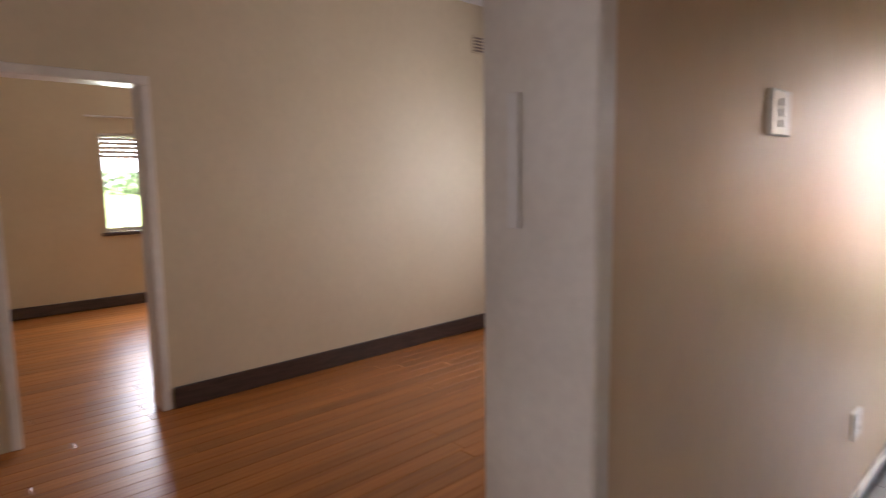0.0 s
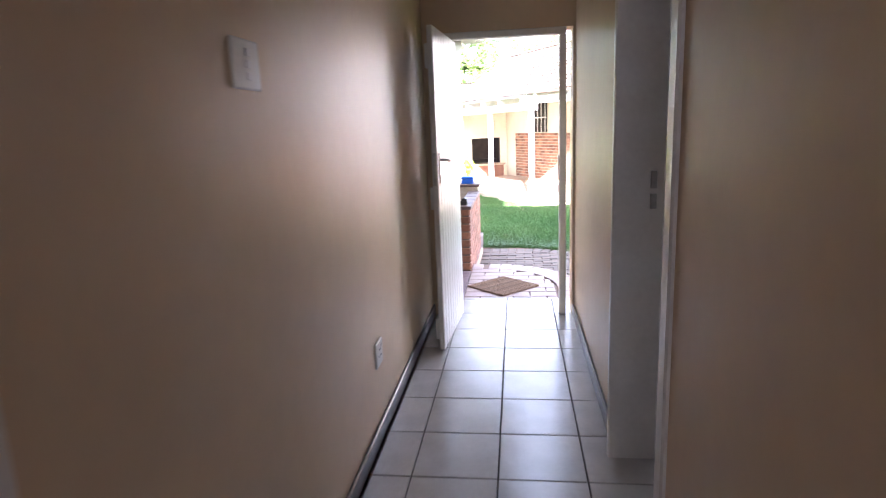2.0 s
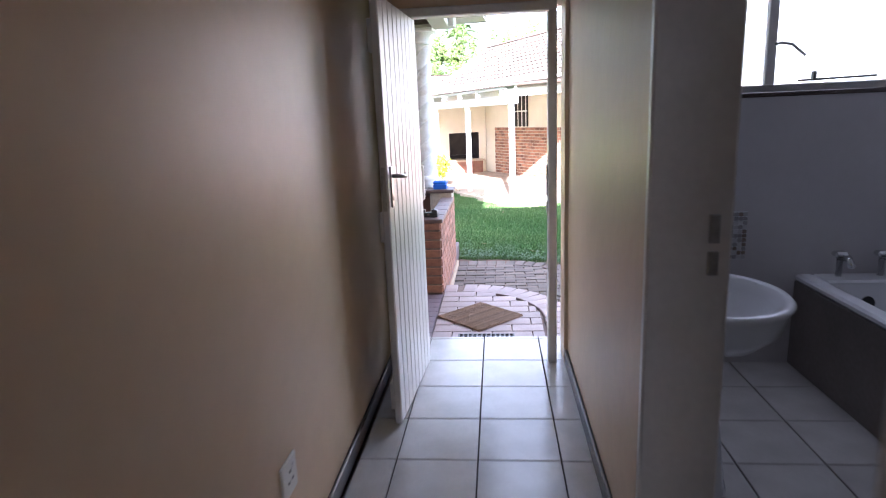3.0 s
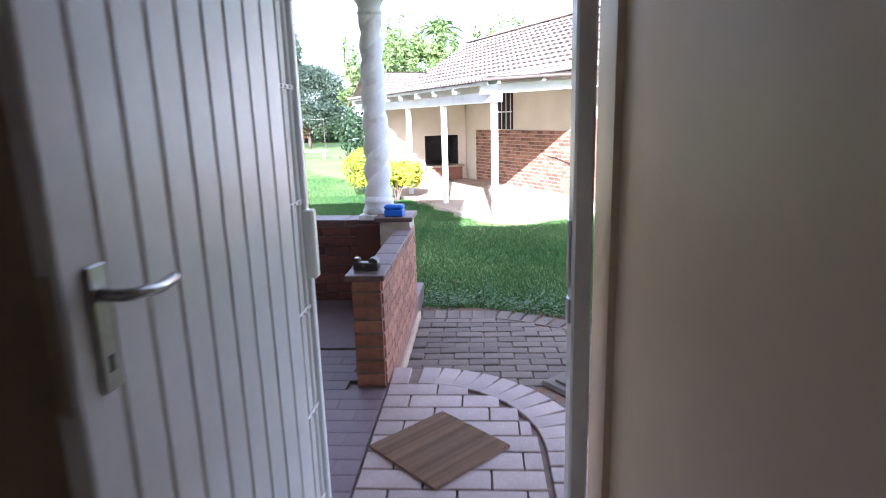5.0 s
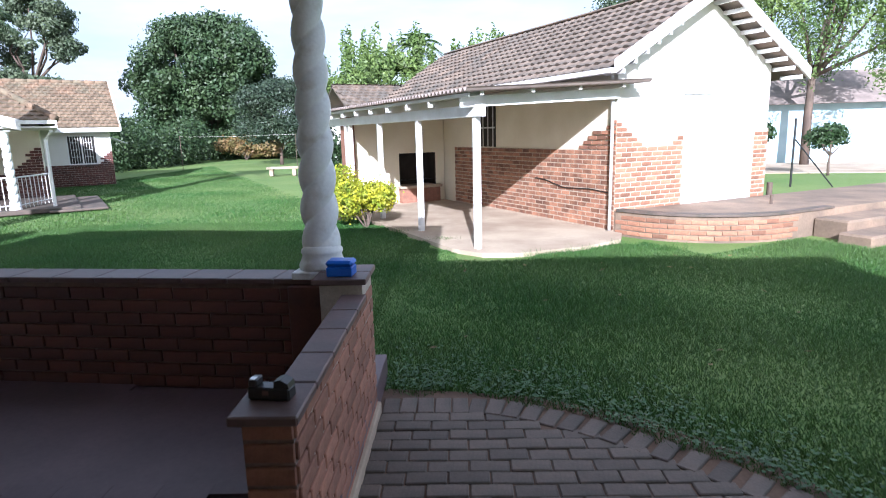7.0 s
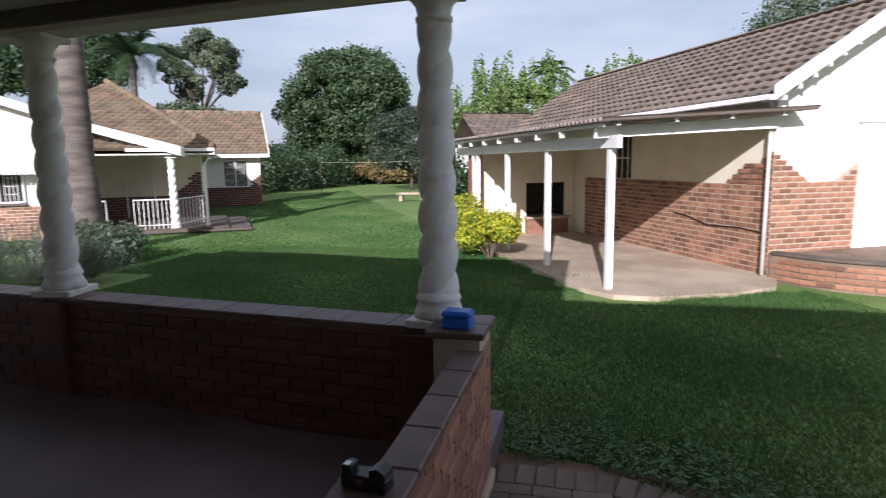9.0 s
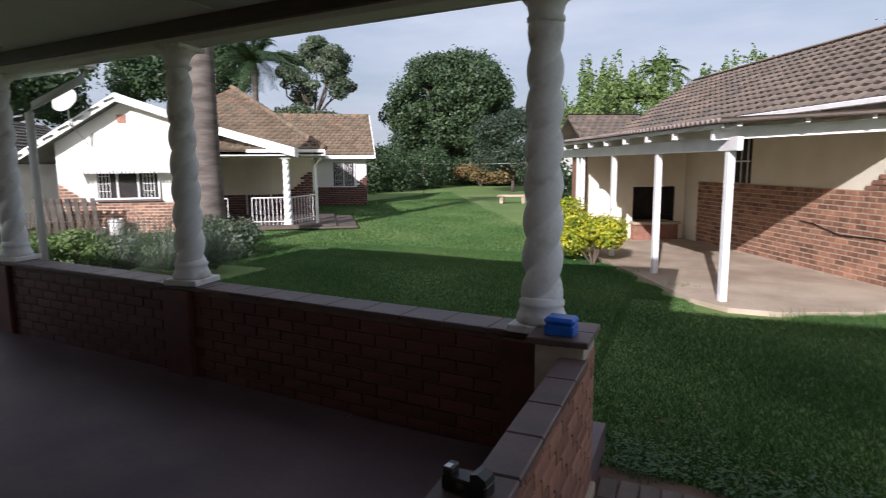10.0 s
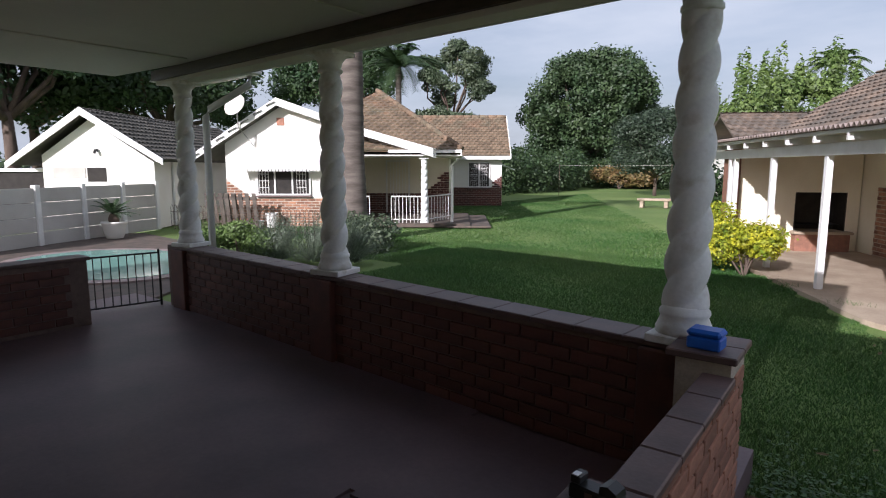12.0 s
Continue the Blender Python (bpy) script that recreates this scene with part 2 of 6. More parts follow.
# ---- mesh building ----
class Build:
    """Collects faces, in a local frame that can be set, and turns them into one mesh."""

    def __init__(self):
        self.v, self.f, self.m = [], [], Matrix()

    def at(self, m):
        self.m = m
        return self

    def add(self, verts, faces):
        n = len(self.v)
        self.v += [tuple(self.m @ Vector(p)) for p in verts]
        self.f += [[n + i for i in f] for f in faces]
        return self

    def hull(self, verts, faces):
        """A closed convex shape: faces are turned outwards."""
        vs = [Vector(p) for p in verts]
        c = sum(vs, Vector()) / len(vs)
        out = []
        for f in faces:
            a, b, d = vs[f[0]], vs[f[1]], vs[f[2]]
            out.append(f if (b - a).cross(d - a).dot(a - c) > 0 else f[::-1])
        return self.add(verts, out)

    def box(self, x0, y0, z0, x1, y1, z1, bev=0.0):
        x0, x1, y0, y1, z0, z1 = min(x0, x1), max(x0, x1), min(y0, y1), max(y0, y1), min(z0, z1), max(z0, z1)
        if not bev:
            v = [(x, y, z) for x in (x0, x1) for y in (y0, y1) for z in (z0, z1)]
            return self.hull(v, [[0, 1, 3, 2], [4, 5, 7, 6], [0, 1, 5, 4], [2, 3, 7, 6], [0, 2, 6, 4], [1, 3, 7, 5]])
        b = min(bev, (x1 - x0) * 0.45, (y1 - y0) * 0.45, (z1 - z0) * 0.45)
        v, idx = [], {}
        for i, x in enumerate((x0, x1)):
            for j, y in enumerate((y0, y1)):
                for k, z in enumerate((z0, z1)):
                    sx, sy, sz = (b, -b)[i], (b, -b)[j], (b, -b)[k]
                    for a, p in enumerate(((x, y + sy, z + sz), (x + sx, y, z + sz), (x + sx, y + sy, z))):
                        idx[i, j, k, a] = len(v)
                        v.append(p)
        f = []
        for s in (0, 1):
            f.append([idx[s, 0, 0, 0], idx[s, 1, 0, 0], idx[s, 1, 1, 0], idx[s, 0, 1, 0]])
            f.append([idx[0, s, 0, 1], idx[1, s, 0, 1], idx[1, s, 1, 1], idx[0, s, 1, 1]])
            f.append([idx[0, 0, s, 2], idx[1, 0, s, 2], idx[1, 1, s, 2], idx[0, 1, s, 2]])
        for p in (0, 1):
            for q in (0, 1):
                f.append([idx[p, q, 0, 0], idx[p, q, 1, 0], idx[p, q, 1, 1], idx[p, q, 0, 1]])
                f.append([idx[p, 0, q, 0], idx[p, 1, q, 0], idx[p, 1, q, 2], idx[p, 0, q, 2]])
                f.append([idx[0, p, q, 1], idx[1, p, q, 1], idx[1, p, q, 2], idx[0, p, q, 2]])
        for i in (0, 1):
            for j in (0, 1):
                for k in (0, 1):
                    f.append([idx[i, j, k, 0], idx[i, j, k, 1], idx[i, j, k, 2]])
        return self.hull(v, f)

    def prism(self, poly, h0, h1, axis="z"):
        """A polygon given in the plane across the axis, drawn out along it."""
        def put(a, b, h):
            return (a, b, h) if axis == "z" else (a, h, b) if axis == "y" else (h, a, b)
        n = len(poly)
        v = [put(a, b, h0) for a, b in poly] + [put(a, b, h1) for a, b in poly]
        f = [list(range(n)), list(range(n, 2 * n))] + [[i, (i + 1) % n, n + (i + 1) % n, n + i] for i in range(n)]
        area = sum(poly[i][0] * poly[(i + 1) % n][1] - poly[(i + 1) % n][0] * poly[i][1] for i in range(n))
        good = (area > 0) == ((h1 > h0) != (axis == "y"))
        f = [f[0][::-1], f[1]] + f[2:] if good else [f[0], f[1][::-1]] + [q[::-1] for q in f[2:]]
        return self.add(v, f)

    def tube(self, pts, r, n=10, taper=None):
        """A round bar along points."""
        ps = [Vector(p) for p in pts]
        rings = []
        for i, p in enumerate(ps):
            d = (ps[min(i + 1, len(ps) - 1)] - ps[max(i - 1, 0)]).normalized()
            side = d.cross(Vector((0, 0, 1)) if abs(d.z) < 0.9 else Vector((1, 0, 0))).normalized()
            up = side.cross(d)
            rad = r if taper is None else r + (taper - r) * i / max(1, len(ps) - 1)
            rings.append([p + (side * math.cos(a) + up * math.sin(a)) * rad for a in (math.tau * k / n for k in range(n))])
        v = [q for ring in rings for q in ring]
        f = [[i * n + k, i * n + (k + 1) % n, (i + 1) * n + (k + 1) % n, (i + 1) * n + k] for i in range(len(ps) - 1) for k in range(n)]
        f += [list(range(n))[::-1], [(len(ps) - 1) * n + k for k in range(n)]]
        return self.add(v, [q[::-1] for q in f])

    def turned(self, profile, n=28, at=(0, 0, 0)):
        """A lathe shape from (radius, height) pairs."""
        v = [(at[0] + r * math.cos(math.tau * k / n), at[1] + r * math.sin(math.tau * k / n), at[2] + z) for r, z in profile for k in range(n)]
        m = len(profile)
        f = [[i * n + k, i * n + (k + 1) % n, (i + 1) * n + (k + 1) % n, (i + 1) * n + k] for i in range(m - 1) for k in range(n)]
        f += [list(range(n))[::-1], [(m - 1) * n + k for k in range(n)]]
        return self.add(v, f)

    def mesh(self, name, mat, smooth=False):
        me = bpy.data.meshes.new(name)
        me.from_pydata(self.v, [], self.f)
        me.materials.append(mat)
        if smooth:
            me.polygons.foreach_set("use_smooth", [True] * len(me.polygons))
        me.update()
        return me


def part(name, shape, mat, parent, label="", smooth=False):
    me = shape.mesh(name, mat, smooth) if isinstance(shape, Build) else shape
    ob = new(name, me)
    ob.parent = parent
    return tagged(ob, label)


def thing(name, label, category, m=None, group="", kind=""):
    ob = new(name)
    ob.matrix_world = m or Matrix()
    return tagged(ob, label, category, group, kind)


def setting(name, shape, mat, label="", smooth=False):
    return tagged(new(name, shape.mesh(name, mat, smooth)), label, kind="structure")


def box_mesh(name, x, y, z, mat, bev=0.004):
    return Build().box(-x / 2, -y / 2, -z / 2, x / 2, y / 2, z / 2, bev).mesh(name, mat)


def pieces(name, me, spots, parent, limit=300, near=None, cells=None):
    """Pieces on one mesh: the first ones as parts, the rest joined into one part."""
    if near:
        spots = sorted(spots, key=lambda m: (m.translation - Vector(near)).length)
    for m in spots[:limit]:
        ob = new(name, me)
        ob.parent = parent
        ob.matrix_local = m
    if len(spots) > limit:
        vs = np.array([tuple(v.co) for v in me.vertices])
        fs = [list(p.vertices) for p in me.polygons]
        allv, allf = [], []
        for i, m in enumerate(spots[limit:]):
            a = np.array(m)
            allv.append(vs @ a[:3, :3].T + a[:3, 3])
            allf += [[q + i * len(vs) for q in f] for f in fs]
        rest = bpy.data.meshes.new(name + "_field")
        rest.from_pydata(np.concatenate(allv).tolist(), [], allf)
        rest.materials.append(me.materials[0])
        ob = new(name + "_field", rest)
        ob.parent = parent
        tagged(ob, kind="stuff")


# ---- ground ----
LAWN = -0.26
g = Build()
g.add([(-400, -300, LAWN - 0.02), (400, -300, LAWN - 0.02), (400, 500, LAWN - 0.02), (-400, 500, LAWN - 0.02)], [[0, 1, 2, 3]])
setting("ground", g, M_LAWN, "green mown kikuyu lawn reaching to the hedges")

# ---- the house walked through ----
CEIL = 3.1
NW0, NW1 = 4.91, 5.12          # front wall, inner and outer face
STEP = 5.34                    # outer edge of the threshold


def wall_with_holes(name, axis, a0, a1, p0, p1, z1, holes, mat, label):
    """A wall along x or y from a0 to a1, between faces p0 and p1, with holes (from, to, sill, head)."""
    b = Build()
    def blk(u0, u1, z0, zz):
        if u1 - u0 > 1e-4 and zz - z0 > 1e-4:
            b.box(*((u0, p0, z0, u1, p1, zz) if axis == "x" else (p0, u0, z0, p1, u1, zz)))
    at = a0
    for h0, h1, s, t in sorted(holes):
        blk(at, h0, 0, z1)
        blk(h0, h1, 0, s)
        blk(h0, h1, t, z1)
        at = h1
    blk(at, a1, 0, z1)
    return setting(name, b, mat, label)


wall_with_holes("wall_corridor_left", "y", -2.0, NW0, 0.56, 0.80, CEIL, [(0.05, 1.16, 0, 2.1)], M_WALL, "cream gloss painted corridor wall")
wall_with_holes("wall_corridor_right", "y", -2.0, NW0, 1.88, 2.02, CEIL, [(2.0, 2.96, 0, 2.08)], M_WALL, "cream gloss painted wall beside the bathroom door")
setting("wall_corridor_near", Build().box(1.82, -2.0, 0, 1.88, 1.93, CEIL), M_WALL, "cream gloss painted wall face")
wall_with_holes("wall_front", "x", -6.56, 5.2, NW0, NW1, CEIL, [(-1.7, -0.1, 0.95, 2.1), (0.93, 1.86, 0, 2.08), (2.66, 3.62, 1.55, 2.38)], M_WALL, "cream painted front wall with the back door")
wall_with_holes("wall_living_far", "y", -2.0, NW0, -2.66, -2.50, CEIL, [(0.60, 1.44, 0, 2.08)], M_ROOMWALL, "cream living room wall")
wall_with_holes("wall_bedroom_far", "y", -2.0, NW0, -6.56, -6.30, CEIL, [(2.05, 3.3, 0.88, 2.02)], M_ROOMWALL, "cream bedroom wall with a window")
wall_with_holes("wall_back", "x", -6.56, 5.2, -2.2, -2.0, CEIL, [(-1.9, -0.3, 0.95, 2.05), (0.95, 1.70, 1.0, 2.05)], M_ROOMWALL, "cream rear wall")
wall_with_holes("wall_bath_far", "y", -2.0, NW0, 4.0, 4.2, CEIL, [], M_BATHWALL, "pale bathroom wall")
setting("wall_bath_front", Build().box(2.02, NW0 - 0.012, 0, 2.66, NW0, CEIL).box(3.62, NW0 - 0.012, 0, 4.0, NW0, CEIL).box(2.66, NW0 - 0.012, 0, 3.62, NW0, 1.55).box(2.66, NW0 - 0.012, 2.38, 3.62, NW0, CEIL), M_BATHWALL, "pale bathroom wall under the window")
setting("wall_bath_side", Build().box(2.02, 2.96, 0, 2.032, NW0 - 0.012, CEIL), M_BATHWALL, "pale bathroom wall behind the basin")
setting("ceiling", Build().box(-6.56, -2.2, CEIL, 5.2, NW1, CEIL + 0.1), M_CEIL, "off-white flat ceiling")
setting("floor_base", Build().box(-6.56, -2.2, -0.3, 5.2, NW1, -0.012).box(0.8, NW1, -0.3, 1.95, STEP, -0.012), M_GROUT, "dark sub-floor and grout")
# main roof over the house, seen only by its shadow
setting("roof", Build().prism([(-2.6, 2.75), (-2.5, 2.70), (1.4, 3.98), (5.9, 2.66), (6.0, 2.72), (1.4, 4.1)], -9.0, 6.6, "x"), M_ROOF, "tiled roof of the house")


def skirting(x0, y0, x1, y1, h=0.085):
    b = Build().box(x0, y0, 0, x1, y1, h, 0.006)
    return setting("baseboard", b, M_SKIRT, "dark stained wooden skirting board")


skirting(0.80, 1.24, 0.818, NW0)
skirting(1.862, 3.04, 1.88, NW0)
skirting(1.802, -2.0, 1.82, 1.925)
skirting(-2.50, 1.455, -2.48, NW0, 0.14)
skirting(-6.30, -2.0, -6.28, NW0, 0.125)
setting("baseboard", Build().box(-2.48, NW0 - 0.02, 0, 0.56, NW0, 0.1, 0.006), M_SKIRT, "dark stained wooden skirting board")


def door_frame(name, axis, a0, a1, p0, p1, head, label, w=0.055, lip=0.012):
    """Frame lining an opening: two jambs and a head, proud of both wall faces."""
    root = tagged(new(name), label, kind="structure")
    def bb(u0, u1, z0, z1):
        c = Build()
        return c.box(*((u0, p0 - lip, z0, u1, p1 + lip, z1) if axis == "x" else (p0 - lip, u0, z0, p1 + lip, u1, z1)), 0.006)
    part("jamb", bb(a0, a0 + w, 0, head - w), M_FRAME, root)
    part("jamb", bb(a1 - w, a1, 0, head - w), M_FRAME, root)
    part("head", bb(a0, a1, head - w, head), M_FRAME, root)
    return root


f1 = door_frame("door_frame_1", "x", 0.91, 1.815, NW0, NW0 + 0.06, 2.08, "cream painted steel back door frame", 0.05)
f2 = door_frame("door_frame_2", "y", 2.0, 2.96, 1.845, 2.02, 2.08, "cream painted bathroom door frame", 0.035)
f3 = door_frame("door_frame_3", "y", 0.05, 1.16, 0.56, 0.80, 2.1, "cream painted living room door frame")
f4 = door_frame("door_frame_4", "y", 0.60, 1.44, -2.66, -2.50, 2.08, "white painted bedroom door frame")
part("strike_plate", Build().box(1.757, 4.925, 1.02, 1.765, 4.955, 1.2, 0.002), M_STEEL, f1, "worn steel strike plate")
part("strike_plate", Build().box(1.757, 4.925, 0.92, 1.765, 4.955, 0.99, 0.002), M_STEEL, f1, "worn steel strike plate")
part("architrave", Build().box(1.806, 1.93, 0, 1.835, 1.998, 2.14, 0.006), M_FRAME, f2)
part("strike_plate", Build().box(1.975, 2.917, 1.17, 2.0, 2.926, 1.24, 0.002), M_STEEL, f2, "steel strike plate")
part("strike_plate", Build().box(1.975, 2.917, 1.09, 2.0, 2.926, 1.15, 0.002), M_STEEL, f2, "steel strike plate")
part("strike_plate", Build().box(0.622, 1.094, 1.35, 0.648, 1.106, 1.60, 0.002), M_WHITE, f3, "white painted strike plate strip")

# floor tiles, wood boards
TILE = 0.366
tile_floor = tagged(new("floor_tiles"), "glossy beige ceramic floor tiles with dark grout", kind="structure")
board_floor = tagged(new("floor_boards"), "glossy orange pine strip floor boards", kind="structure")

# ---- back door leaf ----
leaf = thing("back_door", "white painted tongue-and-groove door standing open", "door", pose(1.02, 4.925, 0.0, 0, 0, 180 + 86.0))
NB = 9
for i in range(NB):
    w = 0.80 / NB
    part("board", Build().box(i * w + 0.001, -0.018, 0.012, (i + 1) * w - 0.001, 0.018, 2.02, 0.006), M_WHITE, leaf)
b = Build()
for z in (0.15, 1.0, 1.85):
    b.box(0.02, -0.04, z - 0.07, 0.78, -0.018, z + 0.07, 0.004)
part("ledge", b, M_WHITE, leaf)
plate = part("lock_plate", Build().box(0.715, 0.018, 1.09, 0.755, 0.026, 1.28, 0.003), M_STEEL, leaf, "brushed steel lock plate")
part("lever_handle", Build().tube([(0.735, 0.02, 1.235), (0.735, 0.06, 1.235), (0.72, 0.068, 1.233), (0.66, 0.068, 1.226), (0.62, 0.066, 1.23)], 0.0095, 12), M_STEEL, plate, "satin steel lever handle", True)
part("keyhole", Build().box(0.731, 0.026, 1.12, 0.739, 0.0275, 1.145), M_BLACK, plate)
part("lock_edge", Build().box(0.80, -0.01, 1.08, 0.803, 0.01, 1.28, 0.001), M_STEEL, leaf, "steel lock faceplate")

# ---- folded security gate in the door opening ----
gate = thing("security_gate", "white steel expanding security gate folded back", "gate", pose(-0.075, -0.09, 0))
for i in range(6):
    y = 5.10 + i * 0.034
    part("upright", Build().box(1.03, y, 0.02, 1.05 + 0.005 * (i % 2), y + 0.016, 2.02, 0.003), M_WHITE, gate)
part("lock_post", Build().box(1.028, 5.292, 0.02, 1.068, 5.325, 2.02, 0.004), M_WHITE, gate)
part("lock_box", Build().box(1.05, 5.282, 0.98, 1.09, 5.322, 1.2, 0.006), M_PLASTIC, gate, "white lock case")
for k in range(6):
    z = 0.2 + 0.34 * k
    part("rivet_bar", Build().box(1.05, 5.10, z, 1.058, 5.30, z + 0.014, 0.002), M_WHITE, gate)
    for i in range(5):
        part("rivet", Build().at(pose(1.058, 5.108 + 0.036 * i, z + 0.007, 0, 90, 0)).turned([(0.005, 0), (0.003, 0.004)], 8), M_STEEL, gate)

# ---- brickwork ----
BR_U, BR_Z = 0.232, 0.083
ME_BRICK = box_mesh("brick", 0.222, 0.03, 0.073, M_BRICK, 0.004)
M_FBRICK = surf("brown_garage_brick", (0.34, 0.165, 0.095), (0.20, 0.095, 0.06), 0.85, 5, 60, 0.5, rnd=0.38, mottle=0.3)
M_PMORTAR = surf("pale_mortar", (0.46, 0.37, 0.28), (0.36, 0.28, 0.21), 0.9, 12, 90, 0.4)
ME_WBRICK = box_mesh("brick", 0.214, 0.018, 0.066, M_BRICK, 0.004)
ME_FBRICK = box_mesh("brick", 0.213, 0.014, 0.063, M_FBRICK, 0.003)
ME_DBRICK = box_mesh("brick", 0.222, 0.03, 0.073, M_DBRICK, 0.004)


def brick_spots(o, ang, length, z0, z1, keep=None):
    """Stretcher bond on a face that starts at o and runs along the heading ang; keep(u, z) tells where bricks are."""
    out, row = [], 0
    z = z0 + BR_Z / 2
    while z + 0.03 < z1:
        u = BR_U / 2 - (0.116 if row % 2 else 0)
        while u - BR_U / 2 < length - 0.02:
            a, c = max(u - 0.111, 0.0), min(u + 0.111, length)
            if c - a > 0.05 and (keep is None or keep((a + c) / 2, z)):
                m = pose(o[0], o[1], 0, 0, 0, ang) @ Matrix.Translation(((a + c) / 2, 0, z)) @ Matrix.Diagonal(((c - a) / 0.222, 1, 1, 1))
                out.append(m)
            u += BR_U
        z += BR_Z
        row += 1
    return out


# ---- veranda: floor, walls, columns, roof ----
VA = 174.6
VM = pose(0.70, 8.38, 0, 0, 0, VA)     # along the front wall, x from the corner column to the left end, y towards the house
setting("veranda_slab", Build().box(-6.2, NW1, -0.30, 0.97, 8.9, -0.085), M_VFLOOR, "dark veranda floor slab")
setting("veranda_ceiling", Build().box(-6.0, NW1, 2.60, 1.15, 8.75, 2.63), M_CEIL, "pale grey board veranda ceiling")
setting("trim", Build().box(-1.62, NW1, 2.588, -1.58, 8.4, 2.60, 0.003).box(-4.22, NW1, 2.588, -4.18, 8.6, 2.60, 0.003), M_CEIL, "ceiling cover battens")
setting("veranda_plate", Build().at(VM).box(-0.3, 0.092, 2.49, 6.0, 0.14, 2.598, 0.004), M_SKIRT, "dark brown timber wall plate along the beam")
setting("veranda_roof", Build().box(-6.2, NW1 - 0.6, 2.70, 1.4, 9.0, 2.78), M_CORR, "sheet roof over the veranda")
b = Build().at(VM)
b.box(-0.35, -0.09, 2.45, 6.0, 0.09, 2.60, 0.006)
b.box(-0.65, -0.50, 2.55, 6.6, -0.47, 2.72, 0.004)
b.box(-0.65, -0.47, 2.56, 6.6, -0.09, 2.575)
setting("veranda_beam", b, M_CEIL, "painted concrete beam and fascia over the columns")
setting("veranda_side_beam", Build().box(0.80, NW1, 2.45, 0.98, 8.3, 2.60, 0.006), M_CEIL, "painted side beam")

low = tagged(new("veranda_wall_side"), "low red brick veranda wall with tiled top", kind="structure")
part("core", Build().box(0.865, 6.8, -0.30, 0.96, 8.35, 0.58), M_MORTAR, low)
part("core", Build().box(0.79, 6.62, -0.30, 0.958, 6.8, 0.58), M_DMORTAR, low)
part("core", Build().box(0.72, 8.05, -0.30, 0.962, 8.38, 0.665), M_MORTAR, low)
part("plinth", Build().box(0.963, 6.6, -0.28, 0.995, 8.36, -0.19, 0.008), M_CONC, low, "grey mortar fillet at the wall foot")
cap_me = box_mesh("cap_tile", 0.142, 0.29, 0.035, M_CAP, 0.006)
for i in range(4):
    o = new("cap_tile", cap_me)
    o.parent = low
    o.matrix_local = pose(0.918, 6.99 + i * 0.294, 0.5975)
o = new("cap_tile", box_mesh("cap_tile", 0.23, 0.265, 0.035, M_CAP, 0.006))
o.parent = low
o.matrix_local = pose(0.874, 6.706, 0.5975)
pier_cap = box_mesh("cap_tile", 0.31, 0.19, 0.035, M_CAP, 0.006)
for i in range(2):
    o = new("cap_tile", pier_cap)
    o.parent = low
    o.matrix_local = pose(0.835, 8.11 + i * 0.192, 0.6825)
# front and end walls take the shade-darkened brick, unlike the outer side face
front_low = tagged(new("veranda_wall_front"), "low red brick veranda wall, darkened in colour for shade", kind="structure")
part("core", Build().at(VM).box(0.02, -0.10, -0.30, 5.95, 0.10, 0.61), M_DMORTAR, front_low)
cap2 = box_mesh("cap_tile", 0.29, 0.25, 0.035, M_CAP, 0.006)
for i in range(20):
    o = new("cap_tile", cap2)
    o.parent = front_low
    o.matrix_local = VM @ pose(0.16 + 0.294 * i, 0, 0.6275)
for s in (0.06, 2.95, 5.6):
    part("pier", Build().at(VM).box(s - 0.15, -0.13, -0.28, s + 0.15, 0.16, 0.61, 0.01), M_DBRICK, front_low, "red brick pier under a column, darkened in colour for shade")
end_low = tagged(new("veranda_wall_end"), "low brick wall beside the pool gate, darkened in colour for shade", kind="structure")
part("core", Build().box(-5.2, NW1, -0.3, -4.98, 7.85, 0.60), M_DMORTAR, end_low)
part("cap", Build().box(-5.23, NW1, 0.60, -4.95, 7.88, 0.635, 0.006), M_CAP, end_low)


def twisted(h):
    b = Build()
    n, rows = 56, 150
    v = []
    for i in range(rows + 1):
        z = h * i / rows
        base = 0.101 - 0.020 * i / rows
        for k in range(n):
            a = math.tau * k / n
            r = base * (0.86 + 0.30 * abs(math.cos(a - math.tau * z / 0.40)) ** 0.8)
            v.append((r * math.cos(a), r * math.sin(a), z))
    f = [[i * n + k, i * n + (k + 1) % n, (i + 1) * n + (k + 1) % n, (i + 1) * n + k] for i in range(rows) for k in range(n)]
    return b.add(v, f)


def column(m, label, scale=1.0, group="veranda columns", worn=M_WORN, h=1.75):
    root = thing("twisted_column", label, "column", m, group)
    part("plinth", Build().box(-0.15, -0.15, 0, 0.15, 0.15, 0.045, 0.006), worn, root)
    part("base", Build().turned([(0.14, 0.045), (0.142, 0.07), (0.128, 0.10), (0.118, 0.13), (0.126, 0.145), (0.126, 0.16), (0.114, 0.175), (0.11, 0.19)]), worn, root, smooth=True)
    sh = twisted(h - 0.19 - 0.16)
    sh.v = [(x, y, z + 0.185) for x, y, z in sh.v]
    part("shaft", sh, worn, root, smooth=True)
    part("capital", Build().turned([(0.088, h - 0.17), (0.10, h - 0.16), (0.10, h - 0.14), (0.088, h - 0.13), (0.10, h - 0.08), (0.135, h - 0.04), (0.14, h - 0.035)]), worn, root, smooth=True)
    part("abacus", Build().box(-0.145, -0.145, h - 0.035, 0.145, 0.145, h, 0.006), worn, root)
    return root


